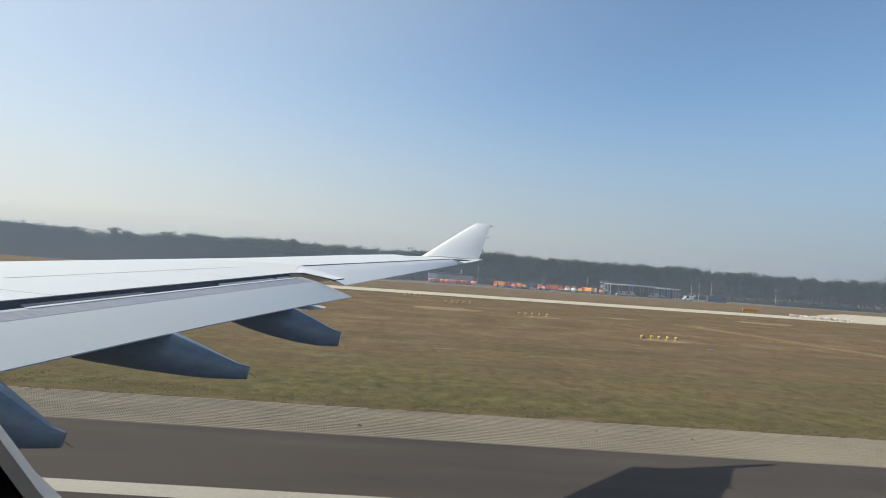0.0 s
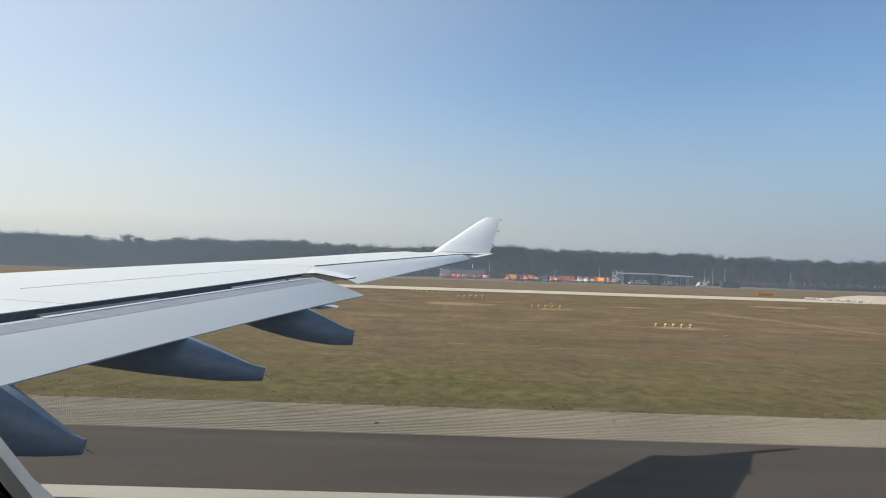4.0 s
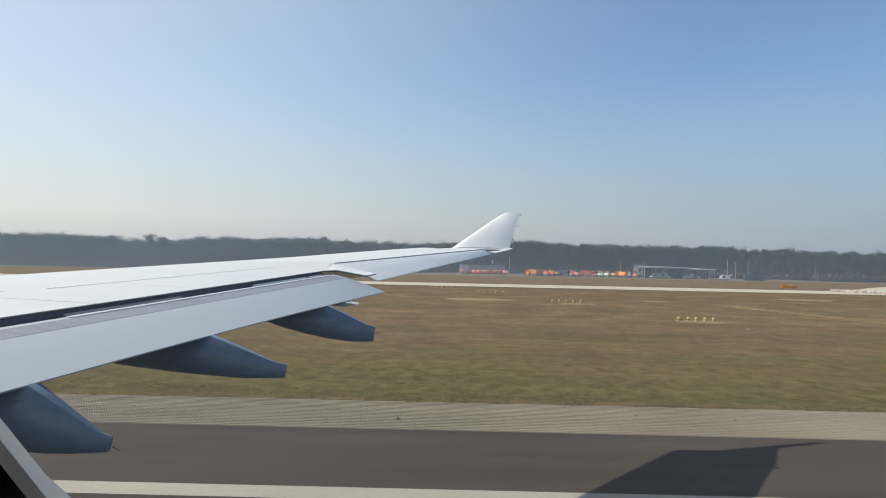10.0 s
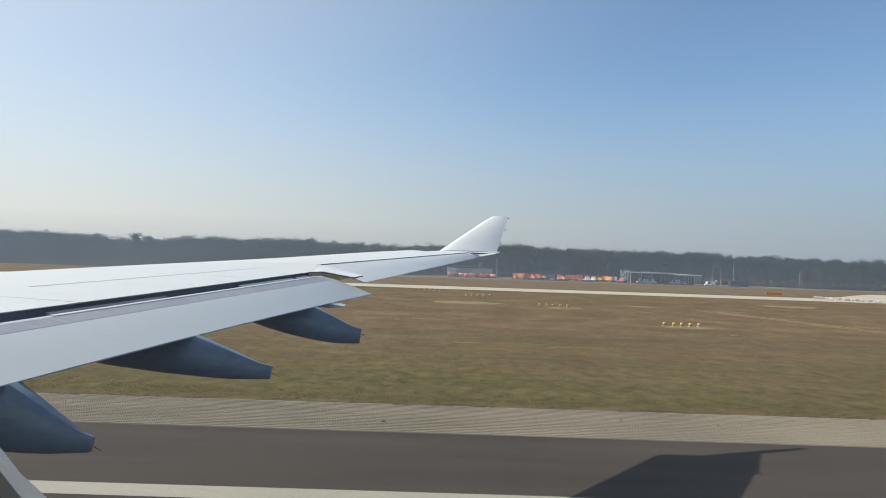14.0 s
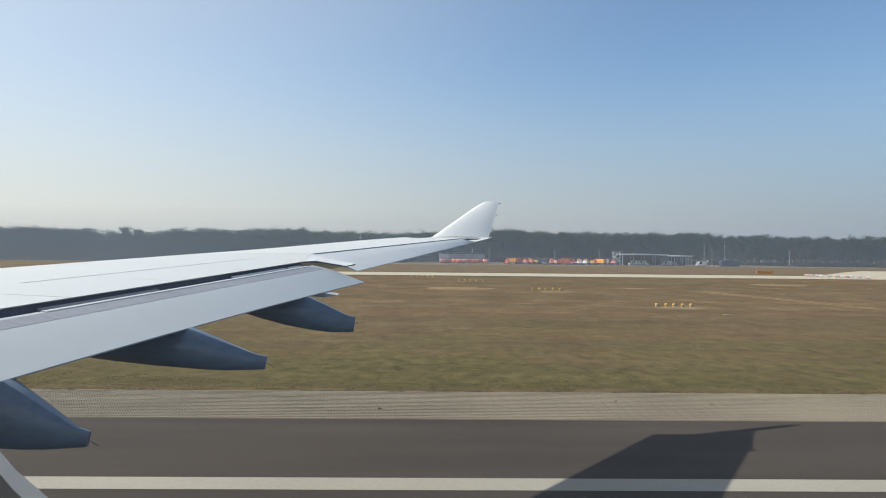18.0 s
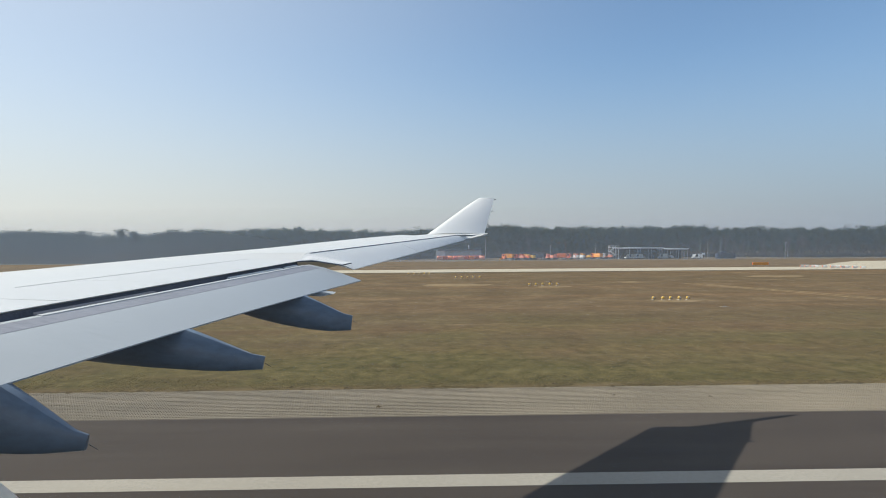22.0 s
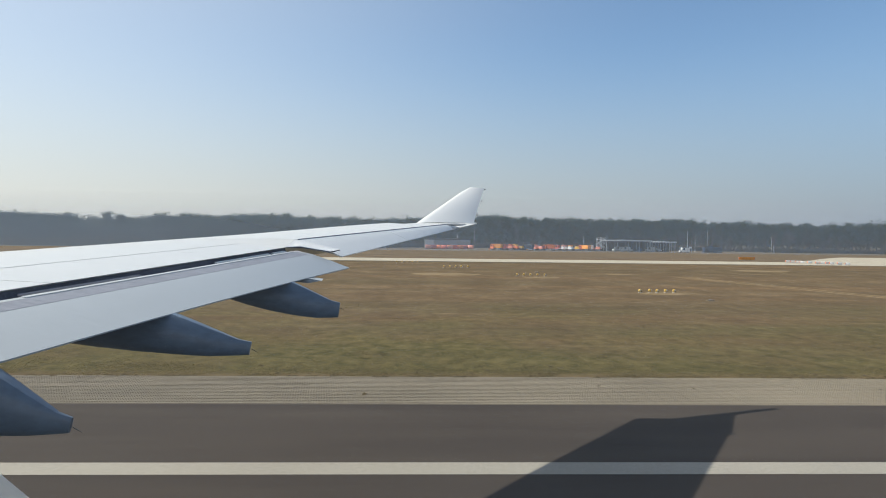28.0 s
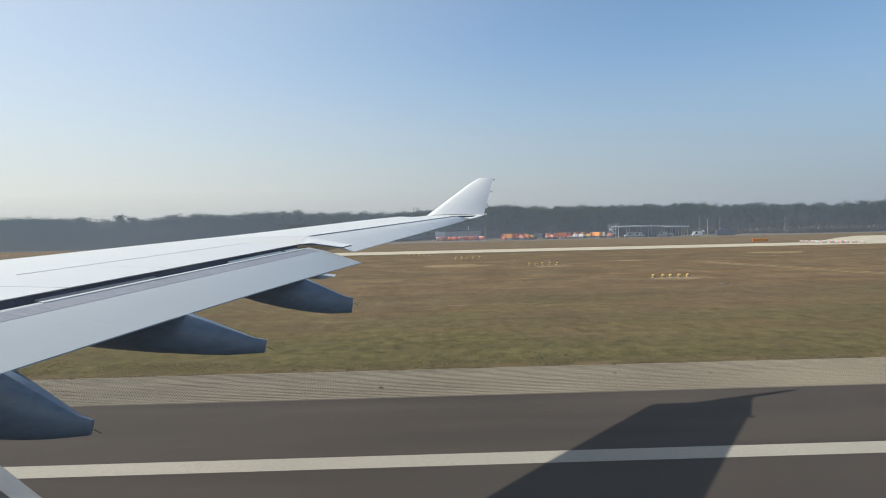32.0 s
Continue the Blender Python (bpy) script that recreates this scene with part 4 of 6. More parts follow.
def pine(hp, x, y, z, h, rg, spread=1.0, bare_stem=0.45, count=9, per=18):
    """Pine with a rounded, uneven crown of many small sprays; materials 0 bark, 1 needles."""
    lean = rg.uniform(-0.5, 0.5)
    per = int(per * 1.45)
    hp.stick((x, y, z), (x + lean, y, z + h * 0.86), 0.17, 0.05, 0, 4)
    wide = spread * h / 14
    for k in range(count):
        q = bare_stem + (0.92 - bare_stem) * (k + 0.5 * rg.random()) / max(1, count - 1)
        span = math.sin(math.pi * min(1.0, 0.32 + 0.68 * (1.02 - q) / (1.02 - bare_stem))) ** 0.6
        a, rr = rg.uniform(0, 2 * math.pi), 1.35 * wide * span * rg.uniform(0.3, 1.0)
        r = wide * rg.uniform(1.0, 1.45) * (0.72 + 0.42 * span)
        c = (x + lean * q + rr * math.cos(a), y + rr * math.sin(a), min(z + h * q, z + h - 0.6 * r))
        hp.spray(c, r, rg, 1, per)


def bare_tree(hp, x, y, z, h, rg, fork=7):
    """Leafless broadleaf; materials 0 bark, 2 twigs."""
    top = Vector((x + rg.uniform(-0.6, 0.6), y, z + h * 0.5))
    hp.stick((x, y, z), top, 0.2, 0.11, 2, 5)
    for k in range(fork):
        a, up = rg.uniform(0, 6.283), rg.uniform(0.3, 0.5)
        s = Vector((x, y, z)).lerp(top, rg.uniform(0.55, 1.0))
        e = s + Vector((math.cos(a) * h * 0.17, math.sin(a) * h * 0.17, h * up))
        hp.stick(s, e, 0.075, 0.03, 2, 3)
        for _ in range(5):
            p = s.lerp(e, rg.uniform(0.3, 1))
            d = Vector((rg.gauss(0, 1), rg.gauss(0, 1), rg.uniform(0.6, 1.8))).normalized() * rg.uniform(0.8, 1.9)
            hp.stick(p, p + d, 0.045, 0.015, 2, 3)
            for _ in range(3):
                p2 = p + d * rg.uniform(0.3, 1)
                d2 = Vector((rg.gauss(0, 1), rg.gauss(0, 1), rg.uniform(0.2, 1.6))).normalized() * rg.uniform(0.5, 1.1)
                hp.stick(p2, p2 + d2, 0.03, 0.012, 2, 3)


def edge_y(x):
    """Where the wood begins."""
    e = 292 + 42 * max(0.0, min(1.0, (x + 60) / 60)) * max(0.0, min(1.0, (175 - x) / 60))
    return e * 1.082 + 6 * math.sin(x * 0.045) + 3 * math.sin(x * 0.13 + 1)


rg = random.Random(21)
for k in range(8):  # the wood, in stretches
    x0, x1 = -340 + 85 * k, -255 + 85 * k
    hp = Heap()
    for row in range(9):
        x = x0
        while x < x1:
            x += rg.uniform(2.0, 3.6) * (1 + 0.06 * row)
            y = edge_y(x) + row * 7.5 + rg.uniform(-3, 3)
            swell = 1.0 + 0.06 * math.sin(x * 0.021 + 0.6) + 0.05 * math.sin(x * 0.057)
            h = rg.gauss(14.1, 0.85) * swell * (1 + 0.012 * row)
            if x < -130:
                h *= 0.93
            if x > 20:
                h *= 1.03 if x < 118 else 1.0
            mixed = 0.05 if x < 124 else 0.3
            if rg.random() < mixed * (0.35 if row > 3 else 1.0) and row < 5:
                bare_tree(hp, x, y, 0, h * rg.uniform(0.8, 0.96), rg, 6)
            else:
                pine(hp, x, y, 0, h, rg, rg.uniform(1.1, 1.5), (rg.uniform(0.12, 0.40) if x < 118 else rg.uniform(0.40, 0.58)) if row < 5 else 0.2, 11 if row < 4 else 8, 60 if row < 4 else 30)
    for _ in range(240):  # dense young growth that closes the back
        x, hgt = rg.uniform(x0 - 4, x1 + 4), rg.uniform(8.5, 12.5)
        hp.spray((x, edge_y(x) + rg.uniform(52, 66), hgt * 0.5), hgt * 0.62, rg, 1, 70, 0.7)
    for _ in range(480):  # undergrowth along the edge and inside
        x = rg.uniform(x0, x1)
        y = edge_y(x) - 2 + abs(rg.gauss(0, 9))
        hgt = rg.uniform(1.0, 3.6 if x < 118 else 2.6)
        for _ in range(4):
            c = (x + rg.gauss(0, 0.5) * hgt, y + rg.gauss(0, 0.5) * hgt, hgt * rg.uniform(0.1, 0.8))
            hp.spray(c, hgt * 0.40, rg, 3, 34)
    tagged(put("woods", hp.mesh("woods", ["bark", "pine", "twigs", "shrub"])), "hazy grey-green pine wood behind the airfield", "woods", kind="stuff")

hp = Heap()  # the wood further along, never near
for side in (-1, -1, 1):
    for _ in range(330):
        x = side * rg.uniform(340, 1350 if side < 0 else 900)
        y = 320 + rg.uniform(0, 60)
        pine(hp, x, y, 0, rg.gauss(14.4, 1.0), rg, 1.5, 0.15, 7, 24)
tagged(put("woods", hp.mesh("woods", ["bark", "pine", "twigs", "shrub"])), "distant pine wood along the airfield", "woods", kind="stuff")

hp = Heap()  # the nearer, mixed wood beside the concrete half
for _ in range(520):
    x = rg.uniform(-1760, -1150)
    y = 152 + 10 * math.sin(x * 0.02) + abs(rg.gauss(0, 28))
    if rg.random() < 0.3:
        bare_tree(hp, x, y, 0, rg.uniform(10, 15), rg, 6)
    else:
        pine(hp, x, y, 0, rg.gauss(13.0, 1.6), rg, 1.4, rg.uniform(0.2, 0.6), 8, 26)
tagged(put("woods", hp.mesh("woods", ["bark", "pine", "twigs", "shrub"])), "mixed wood of pines and bare broadleaf trees", "woods", kind="stuff")

# one upright face carries the stand-in haze
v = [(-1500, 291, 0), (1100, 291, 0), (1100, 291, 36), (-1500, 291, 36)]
tagged(piece("haze_sheet", v, [(0, 1, 2, 3)], "haze"), "flat translucent sheet standing in for haze before the wood", "haze", kind="stuff")


def lone_pine(x, h, seed, spread):
    y = edge_y(x) - 1.5
    e = root("pine_tree", (x, y, 0), "tall dark pine standing above the wood's edge", "tree", "pines above the wood")
    rg = random.Random(seed)
    hp = Heap()
    pine(hp, 0, 0, 0, h * 0.97, rg, spread * 1.25, 0.74, 9, 70)
    put("trunk", mesh("trunk", hp.v, hp.f, "bark"), e)
    crown = Heap()
    crown.tri, crown.tri_m = hp.tri, [m * 0 for m in hp.tri_m]
    put("crown", crown.mesh("crown", ["pine"]), e)


for i, (x, h) in enumerate((x * 1.082, h * 1.06) for x, h in ((-139, 14.2), (-125, 14.9), (-119, 13.9), (-104, 14.6), (-96, 14.4), (30, 15.6), (44, 15.3), (62, 15.8), (88, 15.2), (104, 14.9), (-52, 15.2), (13, 15.4))):
    lone_pine(x, h, 100 + i, rg.uniform(0.8, 1.1))

# ---- works yard beyond the taxiway ----
YARD = 321.0


def lathe(prof, n=14):
    """Profile of (radius, z) turned round z."""
    rings = [[(r * math.cos(2 * math.pi * k / n), r * math.sin(2 * math.pi * k / n), z) for k in range(n)] for r, z in prof]
    return loft(rings)


def add_wheel(parent, x, y, r=0.52, w=0.34):
    n = 14
    rings = [[(x + q * math.cos(2 * math.pi * k / n), y + d, r + q * math.sin(2 * math.pi * k / n)) for k in range(n)] for q, d in ((r * 0.62, -w / 2), (r * 0.94, -w / 2), (r, -w / 4), (r, w / 4), (r * 0.94, w / 2), (r * 0.62, w / 2))]
    wh = piece("wheel", *loft(rings), "rubber", parent, smooth=True)
    rings = [[(x + q * math.cos(2 * math.pi * k / 10), y + d, r + q * math.sin(2 * math.pi * k / 10)) for k in range(10)] for q, d in ((r * 0.6, -w / 2 - 0.01), (r * 0.3, -w / 2 - 0.03))]
    piece("rim", *loft(rings), "steel", wh, smooth=True)


def cab_mesh(x0, x1, w, z0, z1, rake):
    """Cab body with a raked windscreen."""
    p = [(x0, z0), (x1, z0), (x1, z1 - 0.05), (x1 - 0.08, z1), (x0 + rake + 0.08, z1), (x0 + rake, z1 - 0.06), (x0 + 0.05, z0 + 0.52 * (z1 - z0)), (x0, z0 + 0.45 * (z1 - z0))]
    return loft([[(x, y, z) for x, z in p] for y in (-w / 2, -w / 2 + 0.06, w / 2 - 0.06, w / 2)])


def plough_truck(at, cab, load, kind, turn, label):
    e = root("plough_truck", at, label, "truck", "winter service trucks", turn=turn)
    e.scale = (0.86, 0.86, 0.86)
    box("chassis", (3.2, 0, 0.85), (6.3, 0.9, 0.28), "black_part", e, 0.03)
    c = piece("cab", *cab_mesh(0.1, 2.0, 2.4, 0.75, 2.95, 0.28), cab, e, smooth=True)
    piece("windscreen", *loft([[(0.10, y, 1.95), (0.33, y, 2.8), (0.36, y, 2.8), (0.14, y, 1.95)] for y in (-1.05, 1.05)]), "car_glass", c)
    for y in (-1.215, 1.215):
        piece("side_window", *loft([[(0.5, q, 1.95), (1.6, q, 1.95), (1.6, q, 2.7), (0.62, q, 2.7)] for q in (y - 0.01, y + 0.01)]), "car_glass", c)
    box("bumper", (0.02, 0, 0.72), (0.22, 2.4, 0.3), "black_part", e, 0.04)
    for y in (-0.9, 0.9):
        box("headlight", (-0.02, y, 1.05), (0.06, 0.34, 0.2), "white", e, 0.02)
    if kind == "hopper":
        p = [(2.3, 1.35), (2.7, 1.1), (5.9, 1.1), (6.3, 1.35), (6.4, 3.1), (2.2, 3.1)]
        b = piece("hopper", *loft([[(x, y * (0.55 if z < 1.4 else 1.0), z) for x, z in p] for y in (-1.2, -0.8, 0.8, 1.2)]), load, e)
        box("hopper_rim", (4.3, 0, 3.13), (4.3, 2.5, 0.08), load, b, 0.02)
    elif kind == "box":
        b = box("load_box", (4.3, 0, 2.05), (4.0, 2.45, 1.9), load, e, 0.05)
        for x in (2.9, 4.3, 5.7):
            box("post", (x, -1.24, 2.05), (0.1, 0.05, 1.8), load, b, 0.01)
    else:
        b = box("flatbed", (4.3, 0, 1.15), (4.2, 2.4, 0.22), load, e, 0.03)
        box("engine_unit", (4.9, 0, 1.75), (2.2, 2.0, 1.0), load, e, 0.12)
        tube("sweeping_drum", (3.1, -1.5, 0.55), (3.1, 1.5, 0.55), 0.45, "black_part", e, n=14)
    for x in (1.15, 4.6, 5.75):
        for y in (-1.02, 1.02):
            add_wheel(e, x, y)
    ring = [[(-0.55 - 0.32 * math.cos(a) + 0.25 * q, -1.6 + 3.2 * q, 0.55 + 0.42 * math.sin(a)) for a in [radians(-75 + 30 * k) for k in range(6)]] for q in (0, 0.5, 1)]
    v, f = loft(ring, closed=False)
    bl = piece("plough_blade", v, f, "orange_light" if cab != "orange_light" else "orange", e, smooth=True)
    md = bl.modifiers.new("thick", "SOLIDIFY")
    md.thickness = 0.05
    box("beacon", (0.9, 0, 3.02), (0.2, 1.2, 0.12), "lamp_yellow", c, 0.03)
    return e


TRUCKS = [(34.3, "orange", "orange_light", "hopper", "orange plough truck with a pale orange hopper"),
          (39.1, "red", "pink_red", "flat", "red sweeper truck with a flat bed"), (41.9, "red", "orange", "flat", "red and orange sweeper truck"),
          (44.5, "yellow", "yellow", "flat", "yellow airfield sweeper"), (48.1, "navy", "navy", "box", "dark blue box truck"), (51.2, "white", "pink_red", "flat", "white cab truck with a red unit"),
          (53.7, "pink_red", "pink_red", "flat", "faded red sweeper truck"), (57.3, "orange", "orange", "hopper", "orange gritting truck with a high hopper"),
          (63.4, "red", "white", "flat", "red truck with a white unit"), (66.2, "pink_red", "white", "flat", "pale red truck with a white unit"),
          (69.6, "orange_light", "yellow", "flat", "yellow-orange sweeper truck"), (74.4, "orange", "orange_light", "box", "orange box truck"), (78.5, "white", "pink_red", "flat", "white and red service truck")]
for x, cab, load, kind, lab in TRUCKS:
    plough_truck((x, YARD - 4 + rng.uniform(-2, 2), 0), cab, load, kind, rng.uniform(-62, -28), lab + " parked in the yard")

# shed with its row of spare ploughs
sh = root("shed", (4.6, 331, 0), "long grey metal shed with a dark flat roof", "shed")
sh.scale = (1.08, 1.08, 1.08)
L = 19.6
box("wall", (L / 2, 3.5, 2.0), (L, 7.0, 4.0), "clad_grey", sh, 0.02)
for k in range(10):
    box("wall_panel", (0.98 + 1.96 * k, -0.03, 1.95), (1.86, 0.05, 3.8), "clad_pale" if k < 2 else "clad_grey", sh, 0.015)
box("roof", (L / 2 + 0.6, 3.3, 4.2), (L - 0.6, 7.8, 0.55), "roof_dark", sh, 0.05)
tube("vent_pipe", (14.2, 2, 4.4), (14.2, 2, 6.0), 0.14, "white", sh)
tube("vent_cap", (14.2, 2, 6.0), (14.2, 2, 6.15), 0.24, "white", sh)


def spare_plough(x, y, w, turn, mat, lab):
    e = root("spare_plough", (x, y, 0), lab, "plough blade", "spare ploughs", turn=turn)
    e.scale = (1.0, 1.0, 1.3)
    ring = [[(-w / 2 + w * q, -0.35 * math.cos(a) , 0.75 + 0.62 * math.sin(a)) for a in [radians(-85 + 28 * k) for k in range(7)]] for q in (0, 0.33, 0.66, 1)]
    v, f = loft(ring, closed=False)
    bl = piece("blade", v, f, mat, e, smooth=True)
    bl.modifiers.new("thick", "SOLIDIFY").thickness = 0.06
    for q in (-0.3, 0.3):
        box("frame_arm", (q * w, 0.35, 0.7), (0.12, 0.9, 0.14), "red", e, 0.02)
        box("skid", (q * w, 0.4, 0.06), (0.25, 0.9, 0.12), "black_part", e, 0.02)
        box("support_leg", (q * w, 0.7, 0.4), (0.1, 0.1, 0.7), "red", e, 0.01)


for k in range(9):
    spare_plough(4.6 + 1.6 + 2.45 * k, 325.5 + rng.uniform(-0.9, 0.9), 2.7, rng.uniform(-35, 20), ("pink_red", "red", "orange", "red")[k % 4], "orange-red snow plough blade stored before the shed")

# open shelter: flat roofs on posts, with cars beneath
sx = 85.4
for name, x0, w, z in (("vehicle_shelter", sx, 20.1, 5.0), ("vehicle_shelter", sx + 20.8, 10.4, 4.5)):
    e = root(name, (x0, 314, 0), "open vehicle shelter with a pale flat roof", "shelter", "shelters")
    p = [(-0.5, z), (w * 0.5, z + 0.22), (w + 0.5, z + 0.05), (w + 0.5, z - 0.2), (-0.5, z - 0.22)]
    piece("roof", *loft([[(x, y, zz) for x, zz in p] for y in (-1.2, 8.2)]), "roof_pale", e)
    box("back_wall", (w / 2, 7.6, (z - 0.25) / 2), (w, 0.15, z - 0.25), "shelter_shade", e, 0.01)
    for x in [0.1 + (w - 0.2) * k / 4 for k in range(5)]:
        for y in (-0.6, 3.6):
            box("post", (x, y, (z - 0.2) / 2), (0.16, 0.16, z - 0.2), "steel", e, 0.01)
    box("beam", (w / 2, -0.6, z - 0.36), (w, 0.14, 0.26), "steel", e, 0.01)


def parked_car(x, y, turn, mat, van, lab):
    e = root("parked_van" if van else "parked_car", (x, y, 0), lab, "van" if van else "car", "cars under the shelter", turn=turn)
    h = 2.1 if van else 1.45
    p = [(0, 0.35), (4.4, 0.35), (4.45, 0.8), (4.35, h - (0.1 if van else 0.55)), (4.2 if van else 3.6, h), (1.3 if van else 1.9, h), (0.75 if van else 1.15, 0.95), (0.05, 0.8)]
    b = piece("body", *loft([[(px, py, pz) for px, pz in p] for py in (-0.88, -0.8, 0.8, 0.88)]), mat, e, smooth=True)
    piece("windscreen", *loft([[(0.78 if van else 1.2, q, 0.97), (1.28 if van else 1.85, q, h - 0.08), (1.32 if van else 1.9, q, h - 0.08), (0.82 if van else 1.25, q, 0.95)] for q in (-0.72, 0.72)]), "car_glass", b)
    for q in (-0.885, 0.885):
        piece("side_window", *loft([[(1.3 if van else 1.75, q - s, 1.0), (3.9 if not van else 2.4, q - s, 1.0), (3.4 if not van else 2.4, q - s, h - 0.12), (1.6 if van else 2.0, q - s, h - 0.12)] for s in (-0.008, 0.008)]), "car_glass", b)
    for wx in (0.85, 3.5):
        for wy in (-0.78, 0.78):
            add_wheel(e, wx, wy, 0.33, 0.2)


for x, y, mat, van, lab in ((89.6, 317.6, "off_white", True, "white panel van at the shelter"), (93.1, 317.6, "white", True, "white van beside the shelter's post"), (95.9, 317.6, "navy", False, "dark car under the shelter"),
                             (98.2, 317.6, "white", False, "white car under the shelter"), (102.2, 317.6, "navy", False, "dark estate car under the shelter"), (104.3, 317.6, "off_white", True, "pale grey van at the shelter"),
                             (107.8, 317.6, "steel", False, "silver car beside the shelter"), (111.3, 317.6, "off_white", False, "pale car beside the shelter"), (116.1, 307.3, "white", True, "white van by the lamp mast")):
    parked_car(x, y, rng.uniform(60, 120) if not van else rng.uniform(-15, 15), mat, van, lab)

# open steel stair tower at the shelter's end
e = root("stair_tower", (83.6, 316, 0), "open pale steel stair tower with platforms and rails", "stair tower")
for z in (1.9, 3.6, 5.2):
    pl = box("platform", (0, 0, z), (3.4, 2.4, 0.12), "roof_pale", e, 0.01)
    for y in (-1.15, 1.15):
        box("rail", (0, y, z + 0.95), (3.4, 0.06, 0.06), "off_white", pl, 0.01)
        box("mid_rail", (0, y, z + 0.5), (3.4, 0.05, 0.05), "off_white", pl, 0.01)
for x in (-1.65, 0.0, 1.65):
    for y in (-1.15, 1.15):
        box("post", (x, y, 3.1), (0.12, 0.12, 6.2), "off_white", e, 0.01)
for k, (x0, z0, x1, z1) in enumerate(((-1.4, 0.0, 1.2, 1.9), (1.2, 1.9, -1.2, 3.6), (-1.2, 3.6, 1.2, 5.2))):
    y = -0.6 if k % 2 else 0.6
    fl = piece("stair_flight", *loft([[(x0, q, z0), (x1, q, z1), (x1, q, z1 - 0.25), (x0, q, max(0.0, z0 - 0.25))] for q in (y - 0.45, y + 0.45)]), "tank_silver", e)
    for i in range(8):
        f_ = (i + 0.5) / 8
        box("step", (x0 + (x1 - x0) * f_, y, z0 + (z1 - z0) * f_ + 0.06), (0.3, 0.86, 0.05), "roof_pale", fl, 0)

# dark container
e = root("container", (130.7 - 3, 308, 0), "dark blue cargo container", "container")
box("body", (4.0, 1.2, 1.25), (8.0, 2.4, 2.4), "navy", e, 0.04)
for k in range(16):
    box("rib", (0.25 + 0.5 * k, -0.03, 1.25), (0.2, 0.06, 2.2), "navy", e, 0.01)
box("roof_hump", (3.2, 1.2, 2.75), (2.6, 2.0, 0.7), "navy", e, 0.2)


def mast(x, y, h, lab, head, r=0.09):
    e = root("lamp_mast", (x, y, 0), lab, "mast", "masts")
    tube("pole", (0, 0, 0), (0, 0, h), r, "off_white", e, r1=r * 0.6)
    box("base", (0, 0, 0.12), (0.5, 0.5, 0.24), "concrete", e, 0.03)
    if head:
        box("arm", (0, 0, h), (1.3, 0.1, 0.1), "off_white", e, 0.01)
        for q in (-0.5, 0.5):
            box("lamp_head", (q, -0.1, h - 0.08), (0.5, 0.3, 0.14), "steel", e, 0.03)


for x, y, h, head in ((85.2, 311.6, 7.1, False), (123.1, 315.9, 9.5, False), (128.4, 320.3, 7.8, False), (133.1, 318.1, 9.7, False), (166.3, 324.6, 7.0, True), (166.8, 323.5, 3.2, False), (27.6, 330.0, 9.2, False), (58.1, 330.0, 6.5, False), (78.6, 327.8, 7.4, False)):
    mast(x, y, h, "slim pale metal mast by the yard", head)


def notice_box(x, y, w, h, up, lab):
    e = root("notice_board", (x, y, 0), lab, "sign")
    box("panel", (0, 0, up + h / 2), (w, 0.12, h), "white", e, 0.03)
    for q in (-w * 0.35, w * 0.35):
        box("leg", (q, 0.1, (up + h * 0.3) / 2), (0.08, 0.08, up + h * 0.3), "steel", e, 0.01)
    return e


notice_box(118.1, 310, 1.5, 1.5, 0.5, "white board on short legs")
notice_box(123.5, 313, 1.1, 0.8, 1.7, "small white board on legs")
e = notice_box(-43.8, 272, 1.9, 2.0, 0.25, "white distance board with a plain dark mark")
box("dark_mark", (0, -0.08, 1.3), (0.25, 0.03, 1.2), "black_part", e, 0.005)

# orange-yellow taxiway sign beyond the strip
e = root("taxiway_sign", (99.6, 209, 0), "long orange-yellow taxiway sign", "sign")
box("panel", (0, 0, 0.55), (4.6, 0.25, 0.75), "orange_light", e, 0.05)
box("end_cap", (2.32, 0, 0.55), (0.08, 0.3, 0.8), "orange", e, 0.01)
box("end_cap", (-2.32, 0, 0.55), (0.08, 0.3, 0.8), "orange", e, 0.01)
for q in (-1.8, -0.6, 0.6, 1.8):
    box("leg", (q, 0, 0.1), (0.1, 0.1, 0.24), "steel", e, 0.01)

# barriers that close the stub
first = root("barrier", (0, 0, 0), "low white plastic barrier with a red end on the concrete", "barrier", "barriers")
box("white_body", (0.05, 0, 0.32), (1.05, 0.4, 0.5), "white", first, 0.06)
box("red_end", (-0.55, 0, 0.32), (0.14, 0.36, 0.42), "pink_red", first, 0.03)
box("foot", (0, 0, 0.04), (1.1, 0.5, 0.08), "steel", first, 0.02)
line, q = [], 0.0
while q < 1.0:
    yy = 193 - 14 * q
    line.append(((0.537 + 0.0892 * q) * yy, yy))
    q += rng.choice((0.068, 0.075, 0.09, 0.13))
first.matrix_basis = pose(*line[0], 0.02, 0, 0, -10)
for x, y in line[1:]:
    copy_thing(first, pose(x, y, 0.02, 0, 0, rng.uniform(-30, 10)))

# ---- things further along the runway ----
def long_barrier(x, y, turn):
    e = root("road_barrier", (x, y, 0.02), "long low barrier striped red and white", "barrier", "barriers on the turn-offs", turn=turn)
    for k in range(5):
        box("red_band" if k % 2 == 0 else "white_band", ((k - 2) * 0.42, 0, 0.24), (0.42, 0.34, 0.34), "red" if k % 2 == 0 else "white", e, 0.02)
    box("foot", (0, 0, 0.035), (2.1, 0.5, 0.07), "concrete", e, 0.02)


for k in range(7):
    long_barrier(EXIT_A - 3.4 + 4.2 * k, 66.3 - 0.75 * k, -10)
